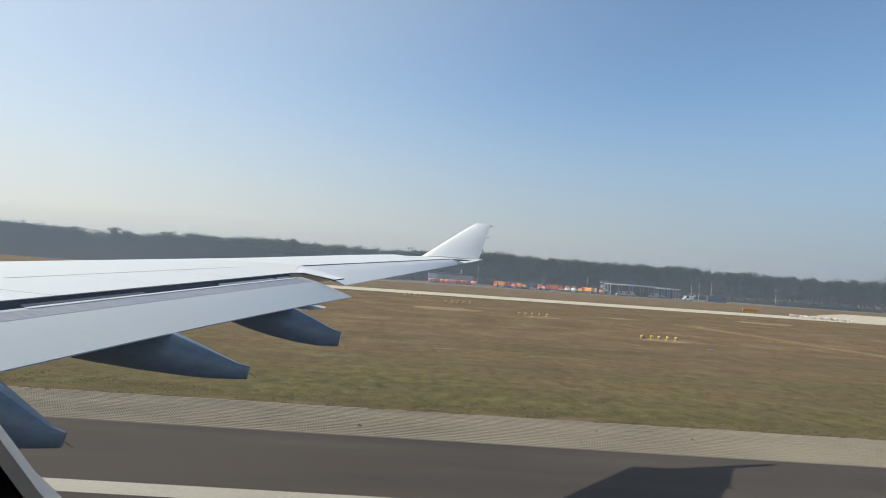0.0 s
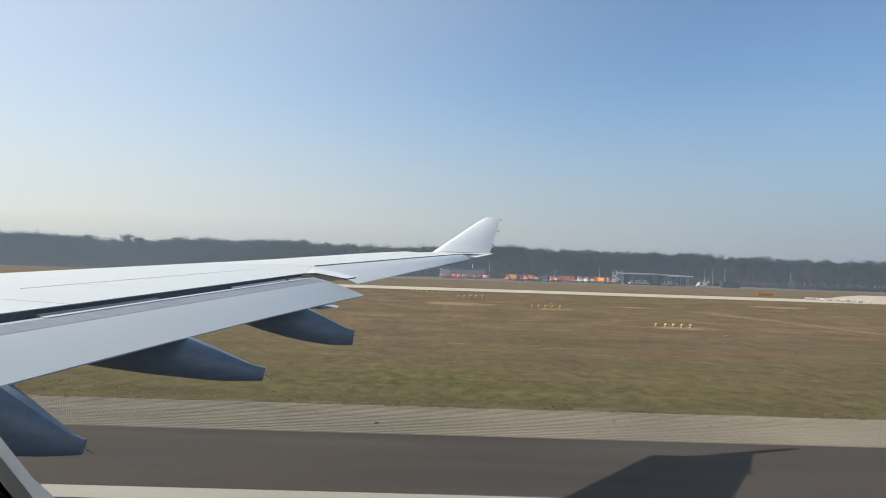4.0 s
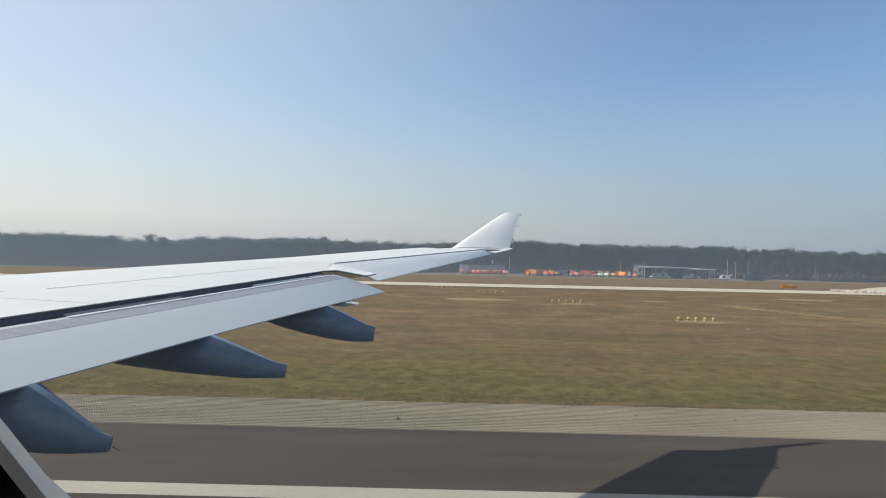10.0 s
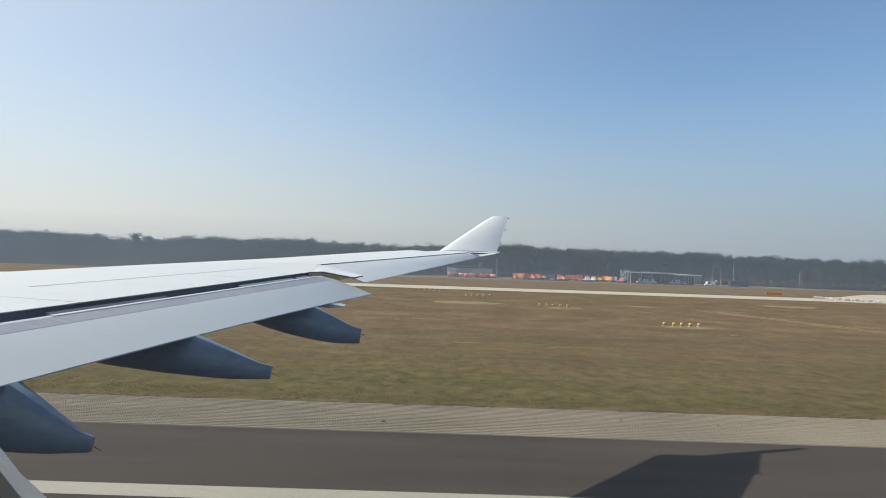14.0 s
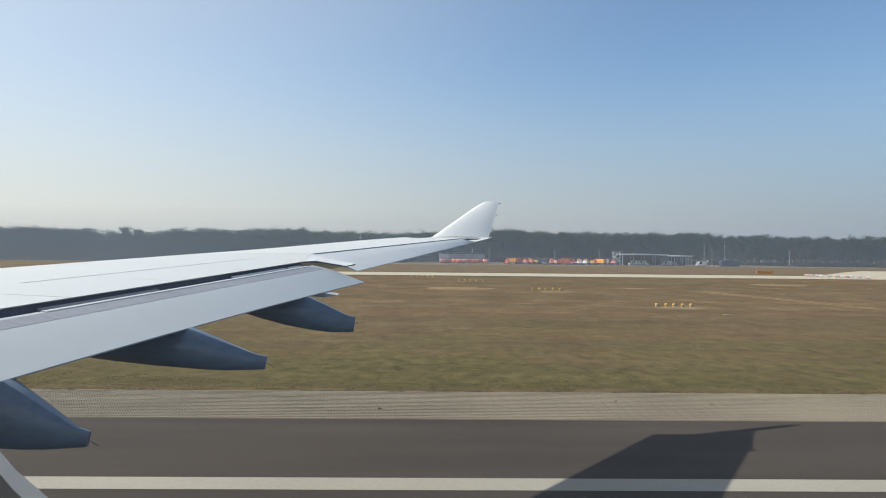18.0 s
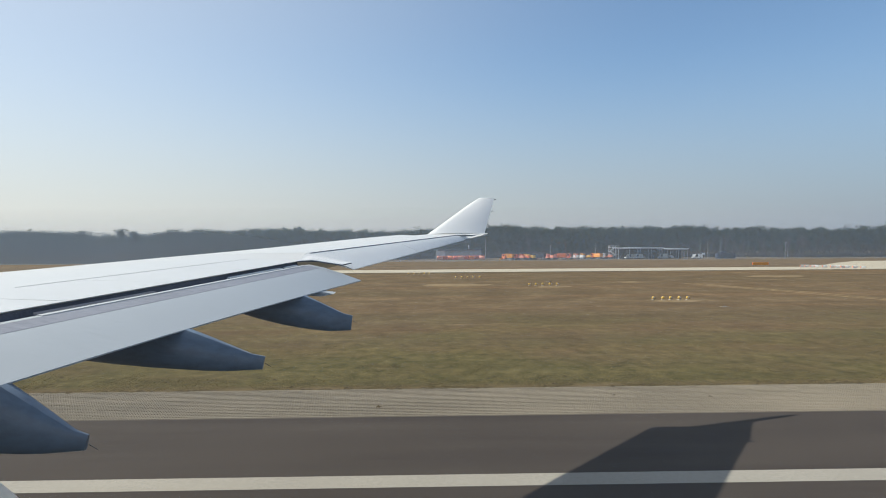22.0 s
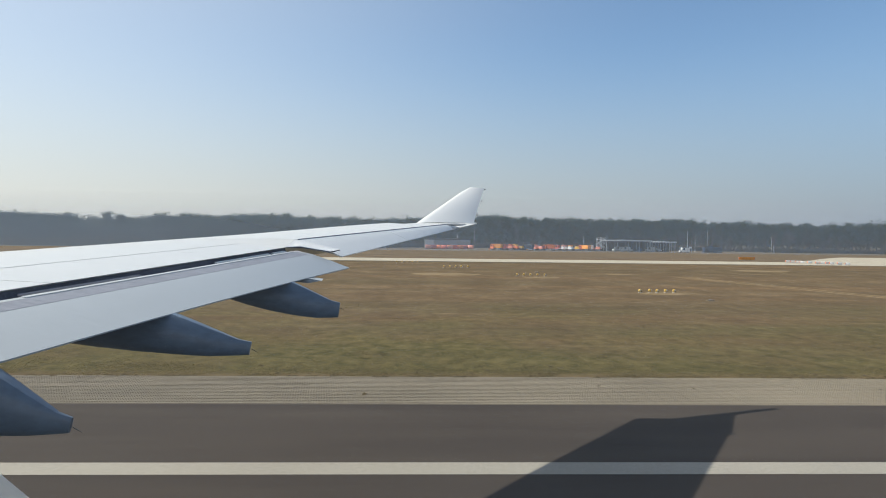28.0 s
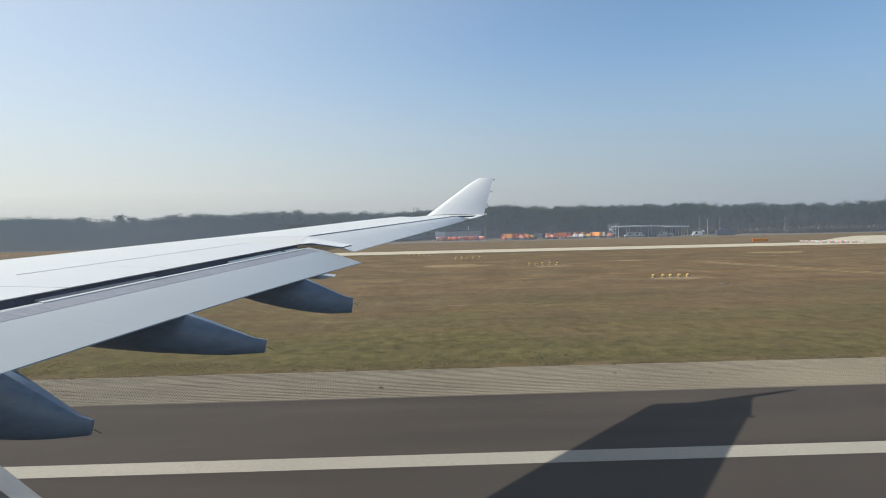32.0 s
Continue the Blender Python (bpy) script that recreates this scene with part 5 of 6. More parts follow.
for k in range(6):
    long_barrier(EXIT_B + 21.5 + 6.3 * k, 54.2 - 0.1 * k + 0.6 * max(0, k - 3), -2)


def field_sign(x, y, w, h, mat, lab):
    e = root("guidance_sign", (x, y, turf_height(x, y)), lab, "sign", "guidance signs")
    box("panel", (0, 0, 0.25 + h / 2), (w, 0.2, h), mat, e, 0.03)
    for q in (-1, 1):
        box("end_cap", (q * (w / 2 + 0.03), 0, 0.25 + h / 2), (0.06, 0.26, h + 0.06), "steel", e, 0.01)
        box("leg", (q * w * 0.36, 0, 0.11), (0.1, 0.1, 0.34), "steel", e, 0.01)
    return e


field_sign(-950.2, 59.6, 2.1, 0.55, "orange_light", "long orange sign standing in the grass")
field_sign(-890.6, 62, 2.0, 0.5, "orange_light", "long orange sign standing in the grass")
field_sign(-889.3, 50.5, 2.6, 0.55, "orange_light", "long orange sign standing in the grass")
field_sign(-941.5, 57.5, 0.7, 0.45, "yellow", "small square yellow sign beside the turn-off")
field_sign(-779.7, 128.9, 1.0, 0.6, "yellow", "small square yellow sign beside the closed turn-off")
for x, y, w in ((-878, 129.6, 2.6), (-900.2, 99.3, 2.7), (-933, 134, 3.0)):  # red ones carry a row of white marks
    e = field_sign(x, y, w, 0.6, "red", "red sign with pale unreadable marks")
    for q in (-0.34, -0.22, -0.06, 0.08, 0.2, 0.34):
        box("pale_mark", (q * w, -0.105, 0.55), (0.14, 0.02, 0.3), "white", e, 0.004)


def edge_light(x, y):
    e = root("edge_light", (x, y, 0.02), "small white domed edge light on the asphalt", "airfield light", "edge lights")
    piece("base", *lathe([(0.16, 0.0), (0.16, 0.04), (0.10, 0.07)], 10), "steel", e, smooth=True)
    piece("dome", *lathe([(0.10, 0.06), (0.11, 0.16), (0.07, 0.24), (0.02, 0.26)], 10), "white", e, smooth=True)


for x, y in ((-952, 27.0), (-943.5, 46.5), (-901.9, 32.4), (-900.5, 47.0), (-857, 54), (-812, 47), (-816, 41)):
    edge_light(x, y)

# white round tower and two low huts beyond the taxiway
e = root("round_tower", (-578, 262, 0), "white round tower with a dark flat cap", "tower")
piece("shaft", *lathe([(1.15, 0.0), (1.15, 7.6)], 20), "white", e, smooth=True)
piece("cap", *lathe([(1.9, 7.6), (2.0, 7.9), (1.9, 8.4), (0.3, 8.5)], 20), "clad_grey", e, smooth=True)
tube("aerial", (0, 0, 8.4), (0, 0, 10.2), 0.05, "steel", e)
for x, w, d, h, mat in ((-577, 5.6, 4.0, 2.0, "yellow"), (-560, 5.0, 3.6, 2.8, "white"), (-671, 4.2, 3.2, 2.4, "white"), (-1042, 9.0, 6.0, 3.6, "clad_grey"), (-1028, 3.2, 3.0, 2.2, "off_white")):
    y = 258 if x > -700 else (215 if x < -1000 else 300)
    hut = root("hut", (x, y - (6 if mat == "yellow" else 0), 0), "low flat-roofed hut at the airfield's edge", "hut", "huts")
    box("wall", (0, 0, h / 2), (w, d, h), mat, hut, 0.03)
    box("roof", (0, 0, h + 0.1), (w + 0.4, d + 0.4, 0.2), "roof_dark", hut, 0.03)
    box("door", (w * 0.2, -d / 2 - 0.03, 0.95), (0.9, 0.06, 1.9), "steel", hut, 0.01)
    box("window", (-w * 0.22, -d / 2 - 0.03, h * 0.58), (w * 0.28, 0.06, h * 0.3), "black_part", hut, 0.01)

# striped masts with a crossbar that carries two cups
for x in (-1477.4, -1464.6):
    e = root("wind_mast", (x, 70.7, turf_height(x, 70.7)), "short mast striped red and white with a crossbar", "mast", "striped masts")
    for k in range(4):
        tube("red_band" if k % 2 == 0 else "white_band", (0, 0, 0.42 * k), (0, 0, 0.42 * (k + 1)), 0.11, "red" if k % 2 == 0 else "white", e)
    tube("crossbar", (-0.38, 0, 1.95), (0.38, 0, 1.95), 0.03, "off_white", e)
    tube("upright", (0, 0, 1.66), (0, 0, 1.97), 0.035, "off_white", e)
    for q in (-0.38, 0.38):
        piece("cup", [(vx + q, vy, vz + 1.95) for vx, vy, vz in lathe([(0.02, 0.0), (0.09, 0.05), (0.1, 0.16)], 8)[0]], lathe([(0.02, 0.0), (0.09, 0.05), (0.1, 0.16)], 8)[1], "white", e, smooth=True)

# stands of tall straw-coloured reed grass
M["reed"] = foliage("reed_blades", (0.26, 0.18, 0.085), (0.42, 0.31, 0.17))
for cx, cy, w in ((-1252.8, 54, 10), (-1241, 57, 12), (-1230, 48, 16), (-1284, 60, 9)):
    hp = Heap()
    for _ in range(900):
        x, y = cx + rng.gauss(0, w / 4), cy + rng.gauss(0, 1.3)
        h, a = rng.uniform(0.5, 1.2), rng.uniform(0, 6.283)
        z = turf_height(x, y) - 0.05
        hp.add([(x - 0.03 * math.cos(a), y - 0.03 * math.sin(a), z), (x + 0.03 * math.cos(a), y + 0.03 * math.sin(a), z), (x + rng.gauss(0, 0.15), y + rng.gauss(0, 0.15), z + h)], [(0, 1, 2)], 0)
    tagged(put("reed_grass", hp.mesh("reed_grass", ["reed"])), "tall straw-coloured reed grass in a stand", "grass", kind="stuff")

# ---- rows of yellow lights in the grass ----
lamp = root("approach_light", (0, 0, 0), "yellow domed approach light on a short stem", "airfield light", "approach lights")
piece("dome", *lathe([(0.05, 0.10), (0.15, 0.13), (0.195, 0.22), (0.19, 0.31), (0.125, 0.39), (0.03, 0.42)], 14), "lamp_yellow", lamp, smooth=True)
piece("stem", *lathe([(0.09, -0.1), (0.05, 0.0), (0.05, 0.12)], 8), "steel", lamp, smooth=True)
box("base_plate", (0, 0, 0.0), (0.4, 0.4, 0.06), "concrete", lamp, 0.01)
box("bracket", (0.17, 0.03, 0.2), (0.07, 0.16, 0.26), "black_part", lamp, 0.01)
piece("lens", *loft([[(0.09 * math.cos(a), -0.20 - d, 0.27 + 0.09 * math.sin(a)) for a in [k * math.pi / 5 for k in range(10)]] for d in (0.0, 0.03)]), "off_white", lamp, "pale lens")
firstlamp = True
for x, y, gap in ((28.9, 83.2, 1.0), (18.9, 114.5, 1.14), (8.3, 142.8, 1.2), (-1.7, 165.0, 1.2), (-673.9, 95.6, 1.1), (-682.7, 119.4, 1.1)):
    for k in range(5):
        p = (x + gap * (k - 2) + rng.uniform(-0.08, 0.08), y, turf_height(x, y) + 0.03)
        if firstlamp:
            lamp.matrix_basis = pose(*p)
            firstlamp = False
        else:
            copy_thing(lamp, pose(*p, 0, 0, rng.uniform(0, 90)))
# bare sandy patches worn into the turf


def sand_patch(x, y, w, d, seed):
    rg = random.Random(seed)
    n = 28
    rim = []
    for k in range(n):
        a = 2 * math.pi * k / n
        r = 1 + 0.25 * noise.noise((math.cos(a) * 1.5 + seed, math.sin(a) * 1.5, 2)) + rg.uniform(-0.06, 0.06)
        rim.append((x + w / 2 * r * math.cos(a), y + d / 2 * r * math.sin(a)))
    top = max(turf_height(x + w * q, y) for q in (-0.5, -0.25, 0, 0.25, 0.5)) + 0.02
    rings = [[(px, py, top - 0.12) for px, py in rim], [(x + (px - x) * 0.93, y + (py - y) * 0.93, top) for px, py in rim], [(x + (px - x) * 0.5, y + (py - y) * 0.5, top + 0.015) for px, py in rim]]
    tagged(piece("sand_patch", *loft(rings), "sand", smooth=True), "bare pale sandy patch in the turf", "bare soil", kind="structure")


for k, (x, y, w, d) in enumerate(((29.6, 81.8, 6.5, 3.6), (20.0, 110.0, 6.0, 3.6), (4.8, 118.0, 11.5, 9.0), (74.0, 88.0, 18.0, 9.0), (36.0, 124.0, 5.0, 4.0), (70.0, 140.0, 12.0, 8.0))):
    sand_patch(x, y, w, d, k)

# two worn wheel tracks that cross the grass
for off in (0.0, 1.9):
    ring = []
    for k in range(15):
        q = k / 14
        x, y = 43 + 23 * q + off, 117 - 83 * q
        w = 0.20 + 0.09 * noise.noise((q * 9, off, 1))
        z = turf_height(x, y)
        ring.append([(x - w, y, z - 0.05), (x - w * 0.6, y, z + 0.025), (x + w * 0.6, y, z + 0.025), (x + w, y, z - 0.05)])
    tagged(piece("tyre_track", *loft(ring), "sand", smooth=True), "pale worn wheel track across the grass", "track", kind="structure")

# pale service slabs beside the rows
for x, y, w, d in ((31.0, 73.0, 0.8, 0.5), (22.2, 128, 0.9, 0.9)):
    e = root("service_slab", (x, y, turf_height(x, y)), "weathered concrete slab set in the grass", "slab", "service slabs")
    box("slab", (0, 0, 0.02), (w, d, 0.09), "paver", e, 0.02)
    box("cover", (0, 0, 0.075), (min(0.6, w * 0.4), min(0.4, d * 0.5), 0.03), "steel", e, 0.005)

# ---- perforated paver shoulder ----
soil = tagged(sheet("shoulder", -758, 900, EDGE_IN, EDGE_OUT, -0.006, 0.3, "paver_soil"), "grey concrete grid-paver shoulder with grassed openings", "shoulder", kind="structure")
side = 0.525


def paver_mesh():
    """A grid paver: two staggered rows of five ribs over lower cross bars, with openings between."""
    vs, fs = [], []

    def blk(x0, x1, y0, y1, z0, z1):
        n, t = len(vs), 0.008
        vs.extend([(x0, y0, z0), (x1, y0, z0), (x1, y1, z0), (x0, y1, z0), (x0 + t, y0 + t, z1), (x1 - t, y0 + t, z1), (x1 - t, y1 - t, z1), (x0 + t, y1 - t, z1)])
        fs.extend([(n + 4, n + 5, n + 6, n + 7), (n, n + 1, n + 5, n + 4), (n + 1, n + 2, n + 6, n + 5), (n + 2, n + 3, n + 7, n + 6), (n + 3, n, n + 4, n + 7)])
    for h in (0, 1):  # two rows of short ribs, the further one set back by a third of their pitch
        for i in range(5):
            x, y = (i - 2) * side / 5 - 0.035 * h, (h - 0.5) * side / 2
            blk(x - 0.034, x + 0.034, y - 0.118, y + 0.118, -0.034, 0.010)
        blk(-side / 2, side / 2, (h - 0.5) * side / 2 - 0.05, (h - 0.5) * side / 2 + 0.05, -0.034, 0.007)
    return vs, fs


pv, pf = paver_mesh()
pm = mesh("paver", pv, pf, "paver")
cols, rows_ = int(84 / side), 10
y_at = lambda j: EDGE_IN + 0.04 + side * (j + 0.5)
near, rest_v, rest_f = 0, [], []
base = np.array(pv)
for j in range(rows_):
    for i in range(cols):
        x, y = -36 + side * (i + 0.5) - (0.07 * j) % 0.105, y_at(j)
        z = rng.uniform(-0.004, 0.003)
        if j < 8 and 2.0 < x < 23.0 and near < 300:
            ob = put("paver", pm, soil)
            ob.location = (x + rng.uniform(-0.014, 0.014), y, z)
            near += 1
        else:
            n = len(rest_v)
            rest_v.extend(map(tuple, base + np.array([x + rng.uniform(-0.014, 0.014), y, z])))
            rest_f.extend(tuple(q + n for q in fc) for fc in pf)
rest = put("pavers", mesh("pavers", rest_v, rest_f, "paver"), soil, "field of grid pavers")
rest["kind"] = "stuff"
for x0, x1 in ((-758, -36), (48, 900)):
    sheet("far_pavers", x0, x1, EDGE_IN + 0.1, EDGE_OUT - 0.1, 0.004, 0.03, "paver", soil)
for x0, x1 in ((-901, -864), (CONCRETE_FROM, -954)):  # between and beyond the turn-offs
    strip_soil = tagged(sheet("shoulder", x0, x1, EDGE_IN, EDGE_OUT, 0.002, 0.3, "paver_soil"), "grey grid-paver shoulder between turn-offs", "shoulder", kind="structure")
    sheet("far_pavers", x0 + 0.1, x1 - 0.1, EDGE_IN + 0.1, EDGE_OUT - 0.1, 0.004, 0.03, "paver", strip_soil)
# ---- grass tufts by the shoulder ----
hp = Heap()
rg = random.Random(5)


def tuft(x, y, s, rg):
    z = turf_height(x, y) - 0.02
    for _ in range(4):
        a, l = rg.uniform(0, 6.283), rg.uniform(0.5, 1.0) * s
        dx, dy = math.cos(a), math.sin(a)
        w = 0.018 + 0.03 * s
        b = Vector((x + dx * 0.05, y + dy * 0.05, z))
        t = b + Vector((dx * l * 0.7, dy * l * 0.7, l))
        hp.add([b + Vector((-dy * w, dx * w, 0)), b + Vector((dy * w, -dx * w, 0)), t], [(0, 1, 2)], 0)


for _ in range(16000):
    y = EDGE_OUT - 0.12 + abs(rg.gauss(0, 2.6))
    x = rg.uniform(-0.72, 0.72) * y
    if noise.noise((x * 0.25, y * 0.5, 9)) > -0.12:
        tuft(x, y, rg.uniform(0.03, 0.085), rg)
for _ in range(900):  # ragged turf creeping over the last pavers
    x = rg.uniform(-28, 34)
    if noise.noise((x * 0.8, 0, 4)) > 0.05:
        tuft(x, EDGE_OUT - abs(rg.gauss(0.05, 0.16)), rg.uniform(0.05, 0.11), rg)
tagged(put("grass", hp.mesh("grass", ["grass"])), "short straw and olive grass beside the pavers", "grass", kind="stuff")


# coarser tufts in clumps over the nearer turf, olive and straw
hp = Heap()
M["tuft"] = foliage("tuft_blades", (0.095, 0.088, 0.034), (0.220, 0.172, 0.088))
for _ in range(60000):
    y = EDGE_OUT + 0.3 + 34 * rg.random() ** 1.7
    x = rg.uniform(-0.70, 0.70) * y
    lump = noise.noise((x * 0.55, y * 0.35, 21)) + 0.6 * noise.noise((x * 0.09, y * 0.12, 33))
    if lump > 0.02:
        tuft(x, y, rg.uniform(0.03, 0.075) * (0.7 + lump), rg)
tagged(put("grass_tufts", hp.mesh("grass_tufts", ["tuft"])), "coarse olive and straw tufts in the airfield grass", "grass", kind="stuff")


# dark clods and dead tufts along the pavers' edge
g = Nodes("soil_clods")
M["clod"] = g.done(g.ramp(g.noise(g.world_coords(), 7, 4), [(0.35, (0.045, 0.034, 0.018)), (0.65, (0.10, 0.078, 0.042))]), 0.98, spec=0.05)
hp = Heap()
for _ in range(1500):
    x = rg.uniform(-28, 36)
    y = EDGE_OUT + rg.gauss(0.05, 0.09) if rg.random() < 0.75 else EDGE_OUT + 0.2 + abs(rg.gauss(0, 1.4))
    if rg.random() < 0.02:
        y = rg.uniform(EDGE_IN + 0.3, EDGE_OUT)
    if noise.noise((x * 0.6, y * 0.3, 14)) < -0.05:
        continue
    r, z = rg.uniform(0.04, 0.14), (0.0 if y < EDGE_OUT else turf_height(x, y))
    base = [(x + r * rg.uniform(0.7, 1.6) * math.cos(a), y + r * math.sin(a), z - 0.02) for a in (0.3, 1.5, 2.8, 4.0, 5.3)]
    top = (x + rg.uniform(-0.4, 0.4) * r, y, z + r * rg.uniform(0.3, 0.7))
    hp.add(base + [top], [(k, (k + 1) % 5, 5) for k in range(5)], 0)
tagged(put("soil_clods", hp.mesh("soil_clods", ["clod"])), "dark clods and dead tufts along the pavers", "soil", kind="stuff")


# ---- further along the runway ----
# closed crossing: asphalt stub, painted cross, low barriers, signs
CX = -652.0
v = [(CX - 60, EDGE_IN, 0), (CX + 62, EDGE_IN, 0), (CX + 36, 46, 0), (CX + 17, 96, 0), (CX + 16, 170, 0), (CX - 14, 170, 0), (CX - 15, 96, 0), (CX - 34, 46, 0)]
v = [(x, y, 0.012) for x, y, _ in v] + [(x, y, -0.25) for x, y, _ in v]
f = [tuple(range(8)), tuple(range(15, 7, -1))] + [(i, i + 8, (i + 1) % 8 + 8, (i + 1) % 8) for i in range(8)]
tagged(piece("closed_taxiway", v, f, "asphalt"), "dark asphalt taxiway stub closed to traffic", "taxiway", kind="structure")
cross = root("painted_cross", (CX + 12, 26.0, 0.016), "large yellow painted cross on the asphalt", "road marking")
for turn in (32, -32):
    box("bar", (0, 0, 0), (13, 1.9, 0.008), "stripe_yellow", cross, 0, rot=pose(0, 0, 0, 0, 0, turn))
for k in range(9):
    copy_thing(first, pose(CX - 15 + 3.6 * k, 74, 0.012, 0, 0, rng.uniform(-5, 5)))
for x, y in ((CX - 30, 62), (CX - 52, 84), (CX - 58, 60), (CX + 34, 66)):
    e = root("guard_sign", (x, y, turf_height(x, y)), "low orange mandatory sign in the grass", "sign", "guard signs")
    box("panel", (0, 0, 0.5), (2.6, 0.3, 0.7), "orange", e, 0.05)
    for q in (-0.9, 0.9):
        box("leg", (q, 0, 0.1), (0.1, 0.1, 0.3), "steel", e, 0.01)
# concrete stretch of the runway beyond the crossing: slabs with recessed joints
conc = tagged(sheet("concrete_runway", -1500, -900.02, -32.5, 33.0, -0.012, 0.4, "concrete"), "pale concrete runway slabs with open joints", "runway", kind="structure")
tagged(sheet("edge_stripe", -1500, -900.02, 20.4, 21.5, 0.004, 0.003, "stripe_white"), "white painted runway edge stripe", "road marking", kind="structure")


def banded_mast(x, y, h):
    """Slim lattice mast in red and white bands."""
    e = root("approach_mast", (x, y, 0), "slim red and white banded lattice mast", "mast", "approach masts")
    for k in range(6):
        z0, z1 = h * k / 6, h * (k + 1) / 6
        bm = bmesh.new()
        for a in range(3):
            c = [(0.22 * math.cos(2.094 * q), 0.22 * math.sin(2.094 * q)) for q in (a, a + 1)]
            add_tube(bm, (*c[0], z0), (*c[0], z1), 0.035, n=5)
            add_tube(bm, (*c[0], z0), (*c[1], z1), 0.02, n=4)
        fused(bm, "band", "white" if k % 2 else "pink_red", e)
    box("lamp_bar", (0, 0, h + 0.05), (1.6, 0.12, 0.1), "steel", e, 0.02)
    for q in (-0.6, 0, 0.6):
        box("lamp", (q, -0.05, h + 0.2), (0.22, 0.2, 0.22), "white", e, 0.05)
    box("footing", (0, 0, 0.05), (0.9, 0.9, 0.3), "concrete", e, 0.03)


for k, (x, y) in enumerate(((298, 268), (322, 262), (346, 256), (368, 236), (388, 262), (410, 250), (352, 110), (362, 104))):
    banded_mast(x, y, 15.5 if k < 6 else 3.2)

# white radar column left of the yard
e = root("radar_tower", (-300, 300, 0), "white column of a radar tower with a small head", "tower")
piece("column", *lathe([(1.6, 0), (1.45, 9.0), (1.9, 9.6), (1.9, 10.4), (0.4, 10.8)], 18), "white", e, smooth=True)
box("head", (0, 0, 11.2), (2.4, 0.6, 0.5), "steel", e, 0.1)

# ---- the building site and the trees further along ----
for x, y, w, lab in ((-426, 301, 6.0, "white site container on the grass"), (-414, 304, 6.0, "white site container beside another"), (-398, 299, 4.8, "short white site container"), (-352, 306, 6.0, "pale site container with a flat roof")):
    e = root("site_container", (x, y, 0), lab, "container", "site containers")
    box("body", (0, 0, 1.3), (w, 2.4, 2.5), "white", e, 0.05)
    box("roof_edge", (0, 0, 2.6), (w + 0.1, 2.5, 0.12), "off_white", e, 0.02)
    box("door", (-w * 0.3, -1.22, 1.1), (0.9, 0.05, 2.0), "clad_pale", e, 0.01)
    win = box("window", (w * 0.2, -1.22, 1.6), (1.2, 0.05, 0.9), "off_white", e, 0.01)
    box("pane", (w * 0.2, -1.25, 1.6), (1.05, 0.02, 0.75), "car_glass", win, 0)

e = root("cement_silo", (-392, 303, 0), "tall white cement silo with a red band", "silo")
piece("shell", *lathe([(0.25, 2.6), (1.3, 4.6), (1.3, 9.6), (0.9, 10.2), (0.3, 10.5)], 16), "white", e, smooth=True)
piece("band", *lathe([(1.315, 6.6), (1.33, 6.7), (1.33, 7.7), (1.315, 7.8)], 16), "pink_red", e, smooth=True)
for a in range(4):
    q = math.pi / 4 + a * math.pi / 2
    tube("leg", (1.2 * math.cos(q), 1.2 * math.sin(q), 0), (1.2 * math.cos(q), 1.2 * math.sin(q), 4.9), 0.1, "steel", e)

e = root("excavator", (-378, 305, 0), "orange excavator with a raised arm", "excavator")
for y in (-1.1, 1.1):
    box("track", (0, y, 0.45), (3.6, 0.6, 0.85), "rubber", e, 0.2)
box("platform", (0, 0, 1.1), (2.6, 2.4, 0.4), "black_part", e, 0.05)
box("engine_cover", (0.9, 0, 1.8), (1.6, 2.3, 1.1), "orange", e, 0.15)
c = box("cab", (-0.6, -0.6, 2.2), (1.5, 1.1, 1.9), "orange", e, 0.12)
box("cab_window", (-0.6, -1.16, 2.5), (1.1, 0.03, 0.9), "car_glass", c, 0)
tube("boom", (-0.6, 0.4, 1.6), (-3.6, 0.4, 5.4), 0.26, "orange", e, r1=0.2)
tube("stick", (-3.6, 0.4, 5.4), (-5.6, 0.4, 3.2), 0.18, "orange", e, r1=0.14)
box("bucket", (-5.7, 0.4, 2.7), (0.9, 1.0, 0.8), "black_part", e, 0.12)

# markings of the closed crossing
def ribbon(name, pts, w, mat, lab):
    """A painted line of even width along a smooth run of points."""
    ring = []
    for k, p in enumerate(pts):
        a, b = Vector(pts[max(0, k - 1)]), Vector(pts[min(len(pts) - 1, k + 1)])
        d = (b - a).normalized()
        s = Vector((-d.y, d.x)) * w / 2
        p = Vector(p)
        ring.append([(p.x - s.x, p.y - s.y, 0.018), (p.x + s.x, p.y + s.y, 0.018), (p.x + s.x, p.y + s.y, 0.013), (p.x - s.x, p.y - s.y, 0.013)])
    tagged(piece(name, *loft(ring), mat), lab, "road marking", kind="structure")


def bend(x0, y0, x1, y1, n=14):
    """Quarter bend from along x into along y."""
    return [(x0 + (x1 - x0) * math.sin(q), y0 + (y1 - y0) * (1 - math.cos(q))) for q in [math.pi / 2 * k / n for k in range(n + 1)]]


for off in (0.0, 0.45):
    ribbon("lead_off_line", bend(CX - 52, 24.5 + off, CX - 4 - off, 66), 0.22, "stripe_yellow", "curved double yellow lead-off line")
ribbon("taxi_edge_line", bend(CX - 48, 28.4, CX - 12, 94) + [(CX - 11.5, 168)], 0.3, "stripe_white", "white edge line of the closed stub")
ribbon("taxi_edge_line", bend(CX + 50, 28.4, CX + 13.5, 94) + [(CX + 13, 168)], 0.3, "stripe_white", "white edge line of the closed stub")
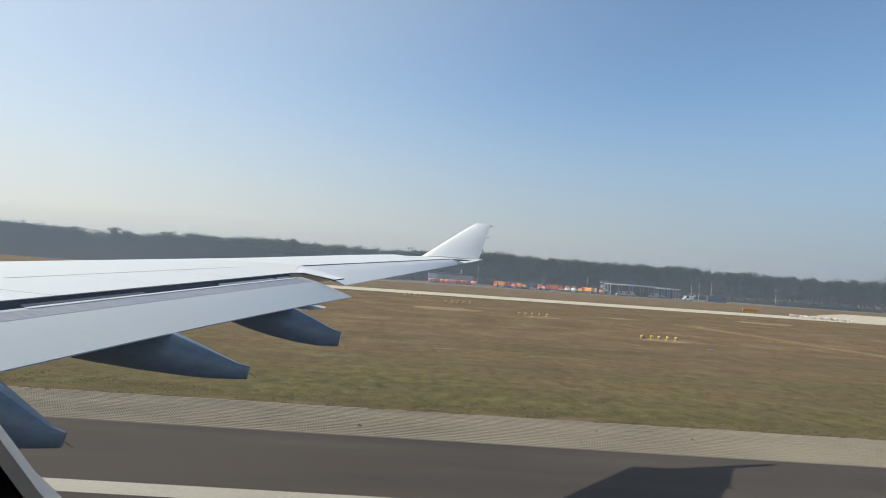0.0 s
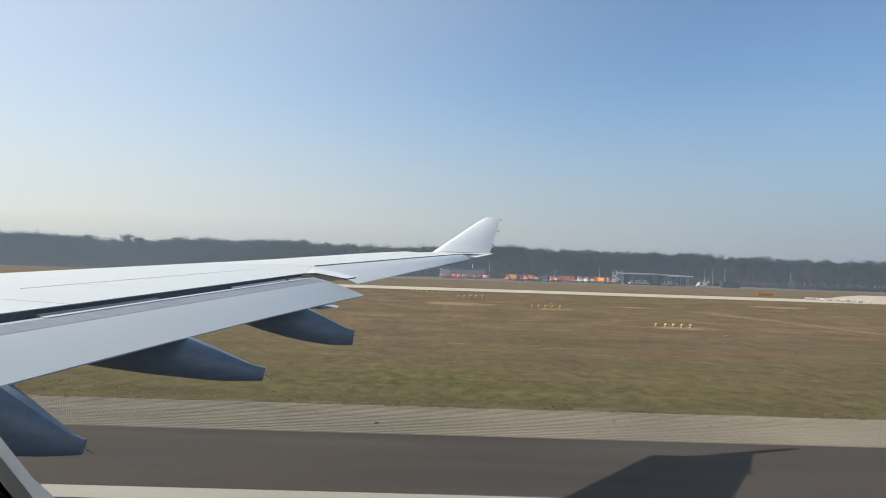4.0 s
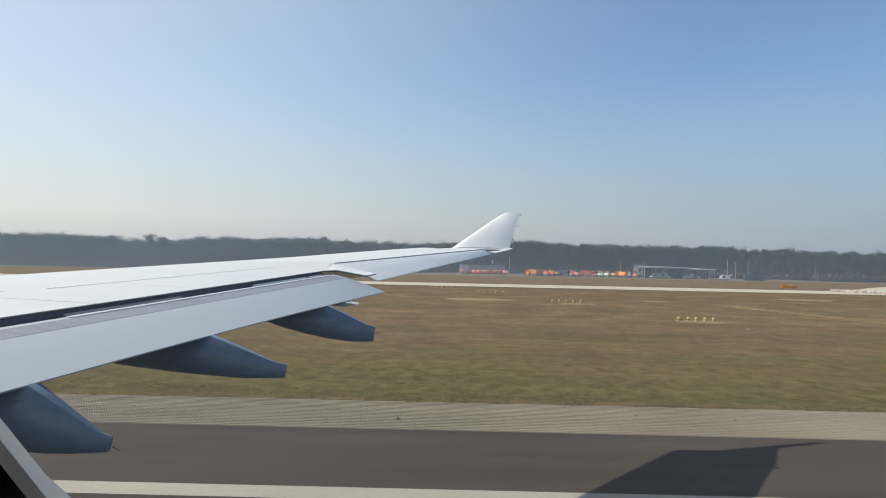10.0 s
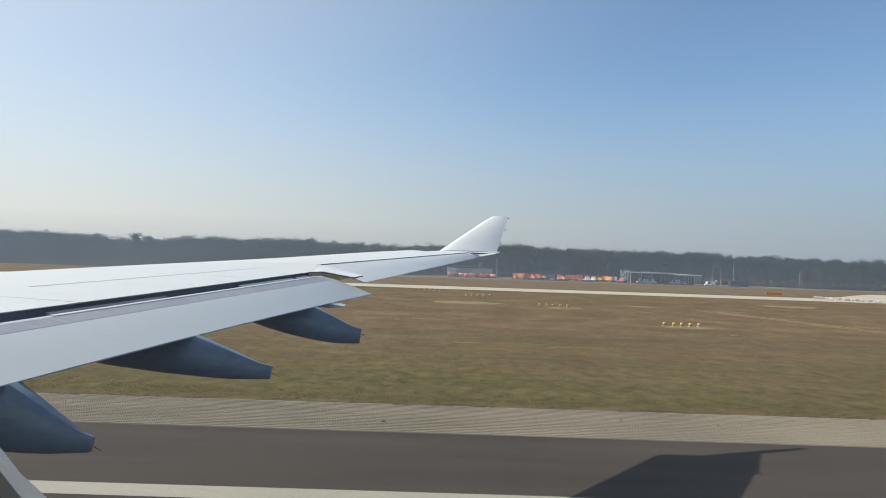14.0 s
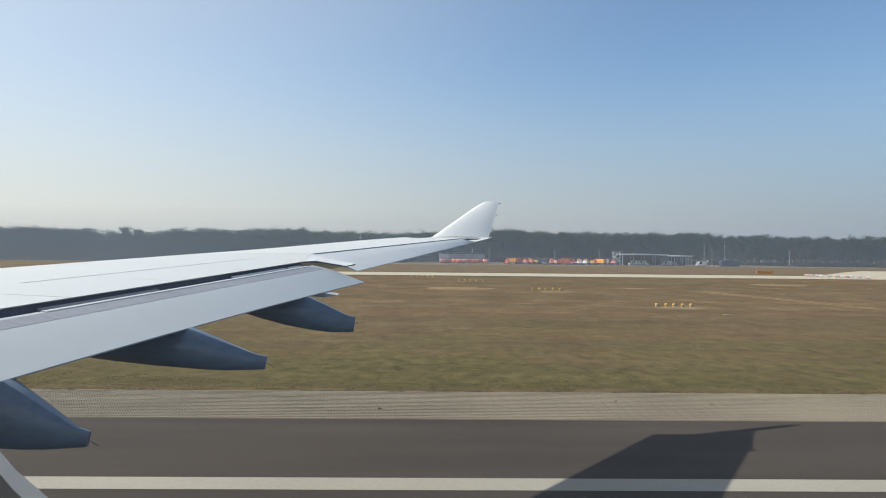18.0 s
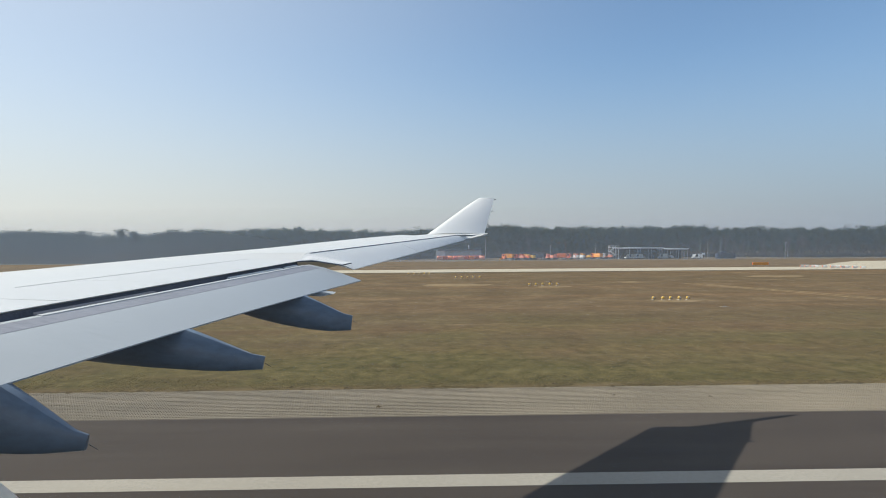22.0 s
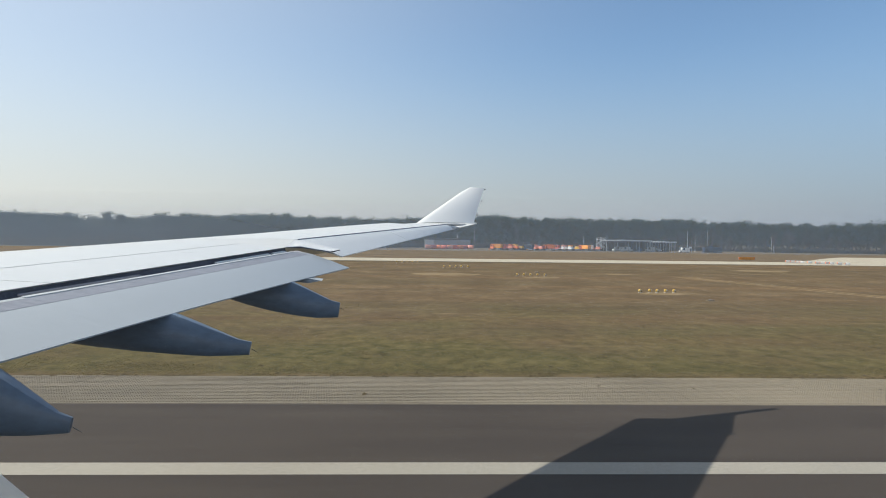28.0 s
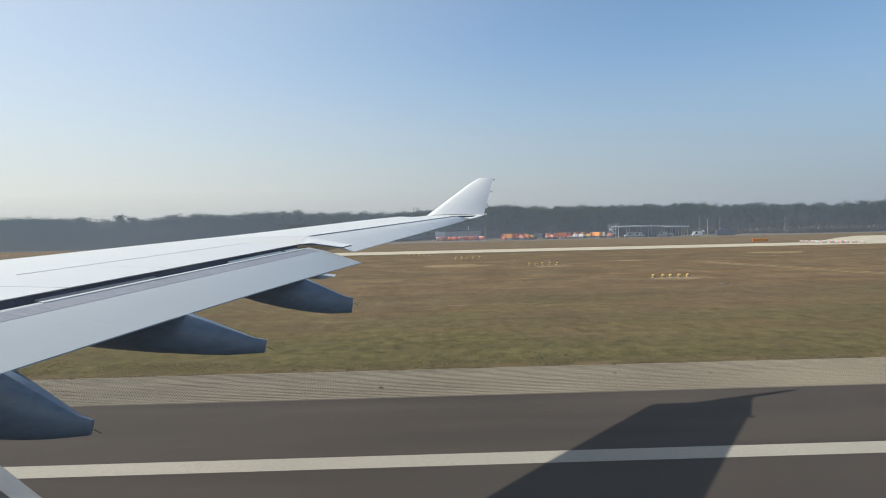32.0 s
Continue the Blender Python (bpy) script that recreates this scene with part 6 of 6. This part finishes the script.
ribbon("centre_line", [(CX + 6, 78), (CX + 2, 110), (CX + 1, 166)], 0.25, "stripe_yellow", "thin yellow centre line")

# grey service road that curves off the concrete
ring = []
for k in range(17):
    q = k / 16
    x, y = -905 - 70 * q, 34 + 58 * q ** 0.5
    ring.append([(x - 2.6, y + 1.2, 0.02), (x + 2.6, y - 1.2, 0.02), (x + 2.6, y - 1.2, -0.2), (x - 2.6, y + 1.2, -0.2)])
tagged(piece("service_road", *loft(ring), "asphalt"), "narrow grey service road curving through the grass", "road", kind="structure")

# straw-coloured reeds in long patches
hp = Heap()
rg = random.Random(31)
for cx, cy, w, d in ((-1010, 84, 26, 5), (-1045, 92, 34, 6), (-1090, 78, 30, 6), (-1130, 96, 40, 7), (-1190, 86, 36, 6)):
    for _ in range(1500):
        x, y = cx + rg.gauss(0, w * 0.4), cy + rg.gauss(0, d * 0.4)
        h, a = rg.uniform(0.5, 1.3), rg.uniform(0, 6.283)
        b = Vector((x, y, turf_height(x, y) - 0.02))
        hp.add([b + Vector((-0.04, 0, 0)), b + Vector((0.04, 0, 0)), b + Vector((math.cos(a) * 0.25, math.sin(a) * 0.25, h))], [(0, 1, 2)], 0)
tagged(put("reeds", hp.mesh("reeds", ["grass"])), "tall straw-coloured reeds in long patches", "reeds", kind="stuff")


def tall_bare_tree(x, y, h, seed):
    e = root("broadleaf_tree", (x, y, 0), "tall leafless broadleaf tree above the wood's edge", "tree", "bare trees")
    rg, hp = random.Random(seed), Heap()
    bare_tree(hp, 0, 0, 0, h, rg, 14)
    put("trunk", mesh("trunk", hp.v[:10], hp.f[:5], "bark"), e)
    crown = Heap()
    crown.v, crown.f, crown.m = hp.v, hp.f[5:], [0] * (len(hp.f) - 5)
    put("crown", crown.mesh("crown", ["twigs"]), e)


for k, (x, h) in enumerate(((-838, 17), (-822, 18.5), (-809, 16.5), (-1004, 17), (-1021, 16), (-1118, 18), (-1129, 17))):
    tall_bare_tree(x, 296 + 4 * math.sin(k * 2.1), h, 400 + k)
for k, (x, h) in enumerate(((-1180, 19), (-1192, 18), (-1236, 20), (-1262, 18.5))):
    lone_pine(x, h, 500 + k, 1.1)
# concrete slabs of the runway, laid with open joints
sv = [(-2.49, -4.05, 0.0), (2.49, -4.05, 0.0), (2.49, 4.05, 0.0), (-2.49, 4.05, 0.0), (-2.5, -4.06, -0.012), (2.5, -4.06, -0.012), (2.5, 4.06, -0.012), (-2.5, 4.06, -0.012)]
sm = mesh("slab", sv, [(0, 1, 2, 3), (0, 4, 5, 1), (1, 5, 6, 2), (2, 6, 7, 3), (3, 7, 4, 0)], "concrete")
for i in range(40):
    for j in range(7):
        ob = put("slab", sm, conc)
        ob.location = (-902.55 - 5.04 * i, 28.9 - 8.16 * j, 0.0)
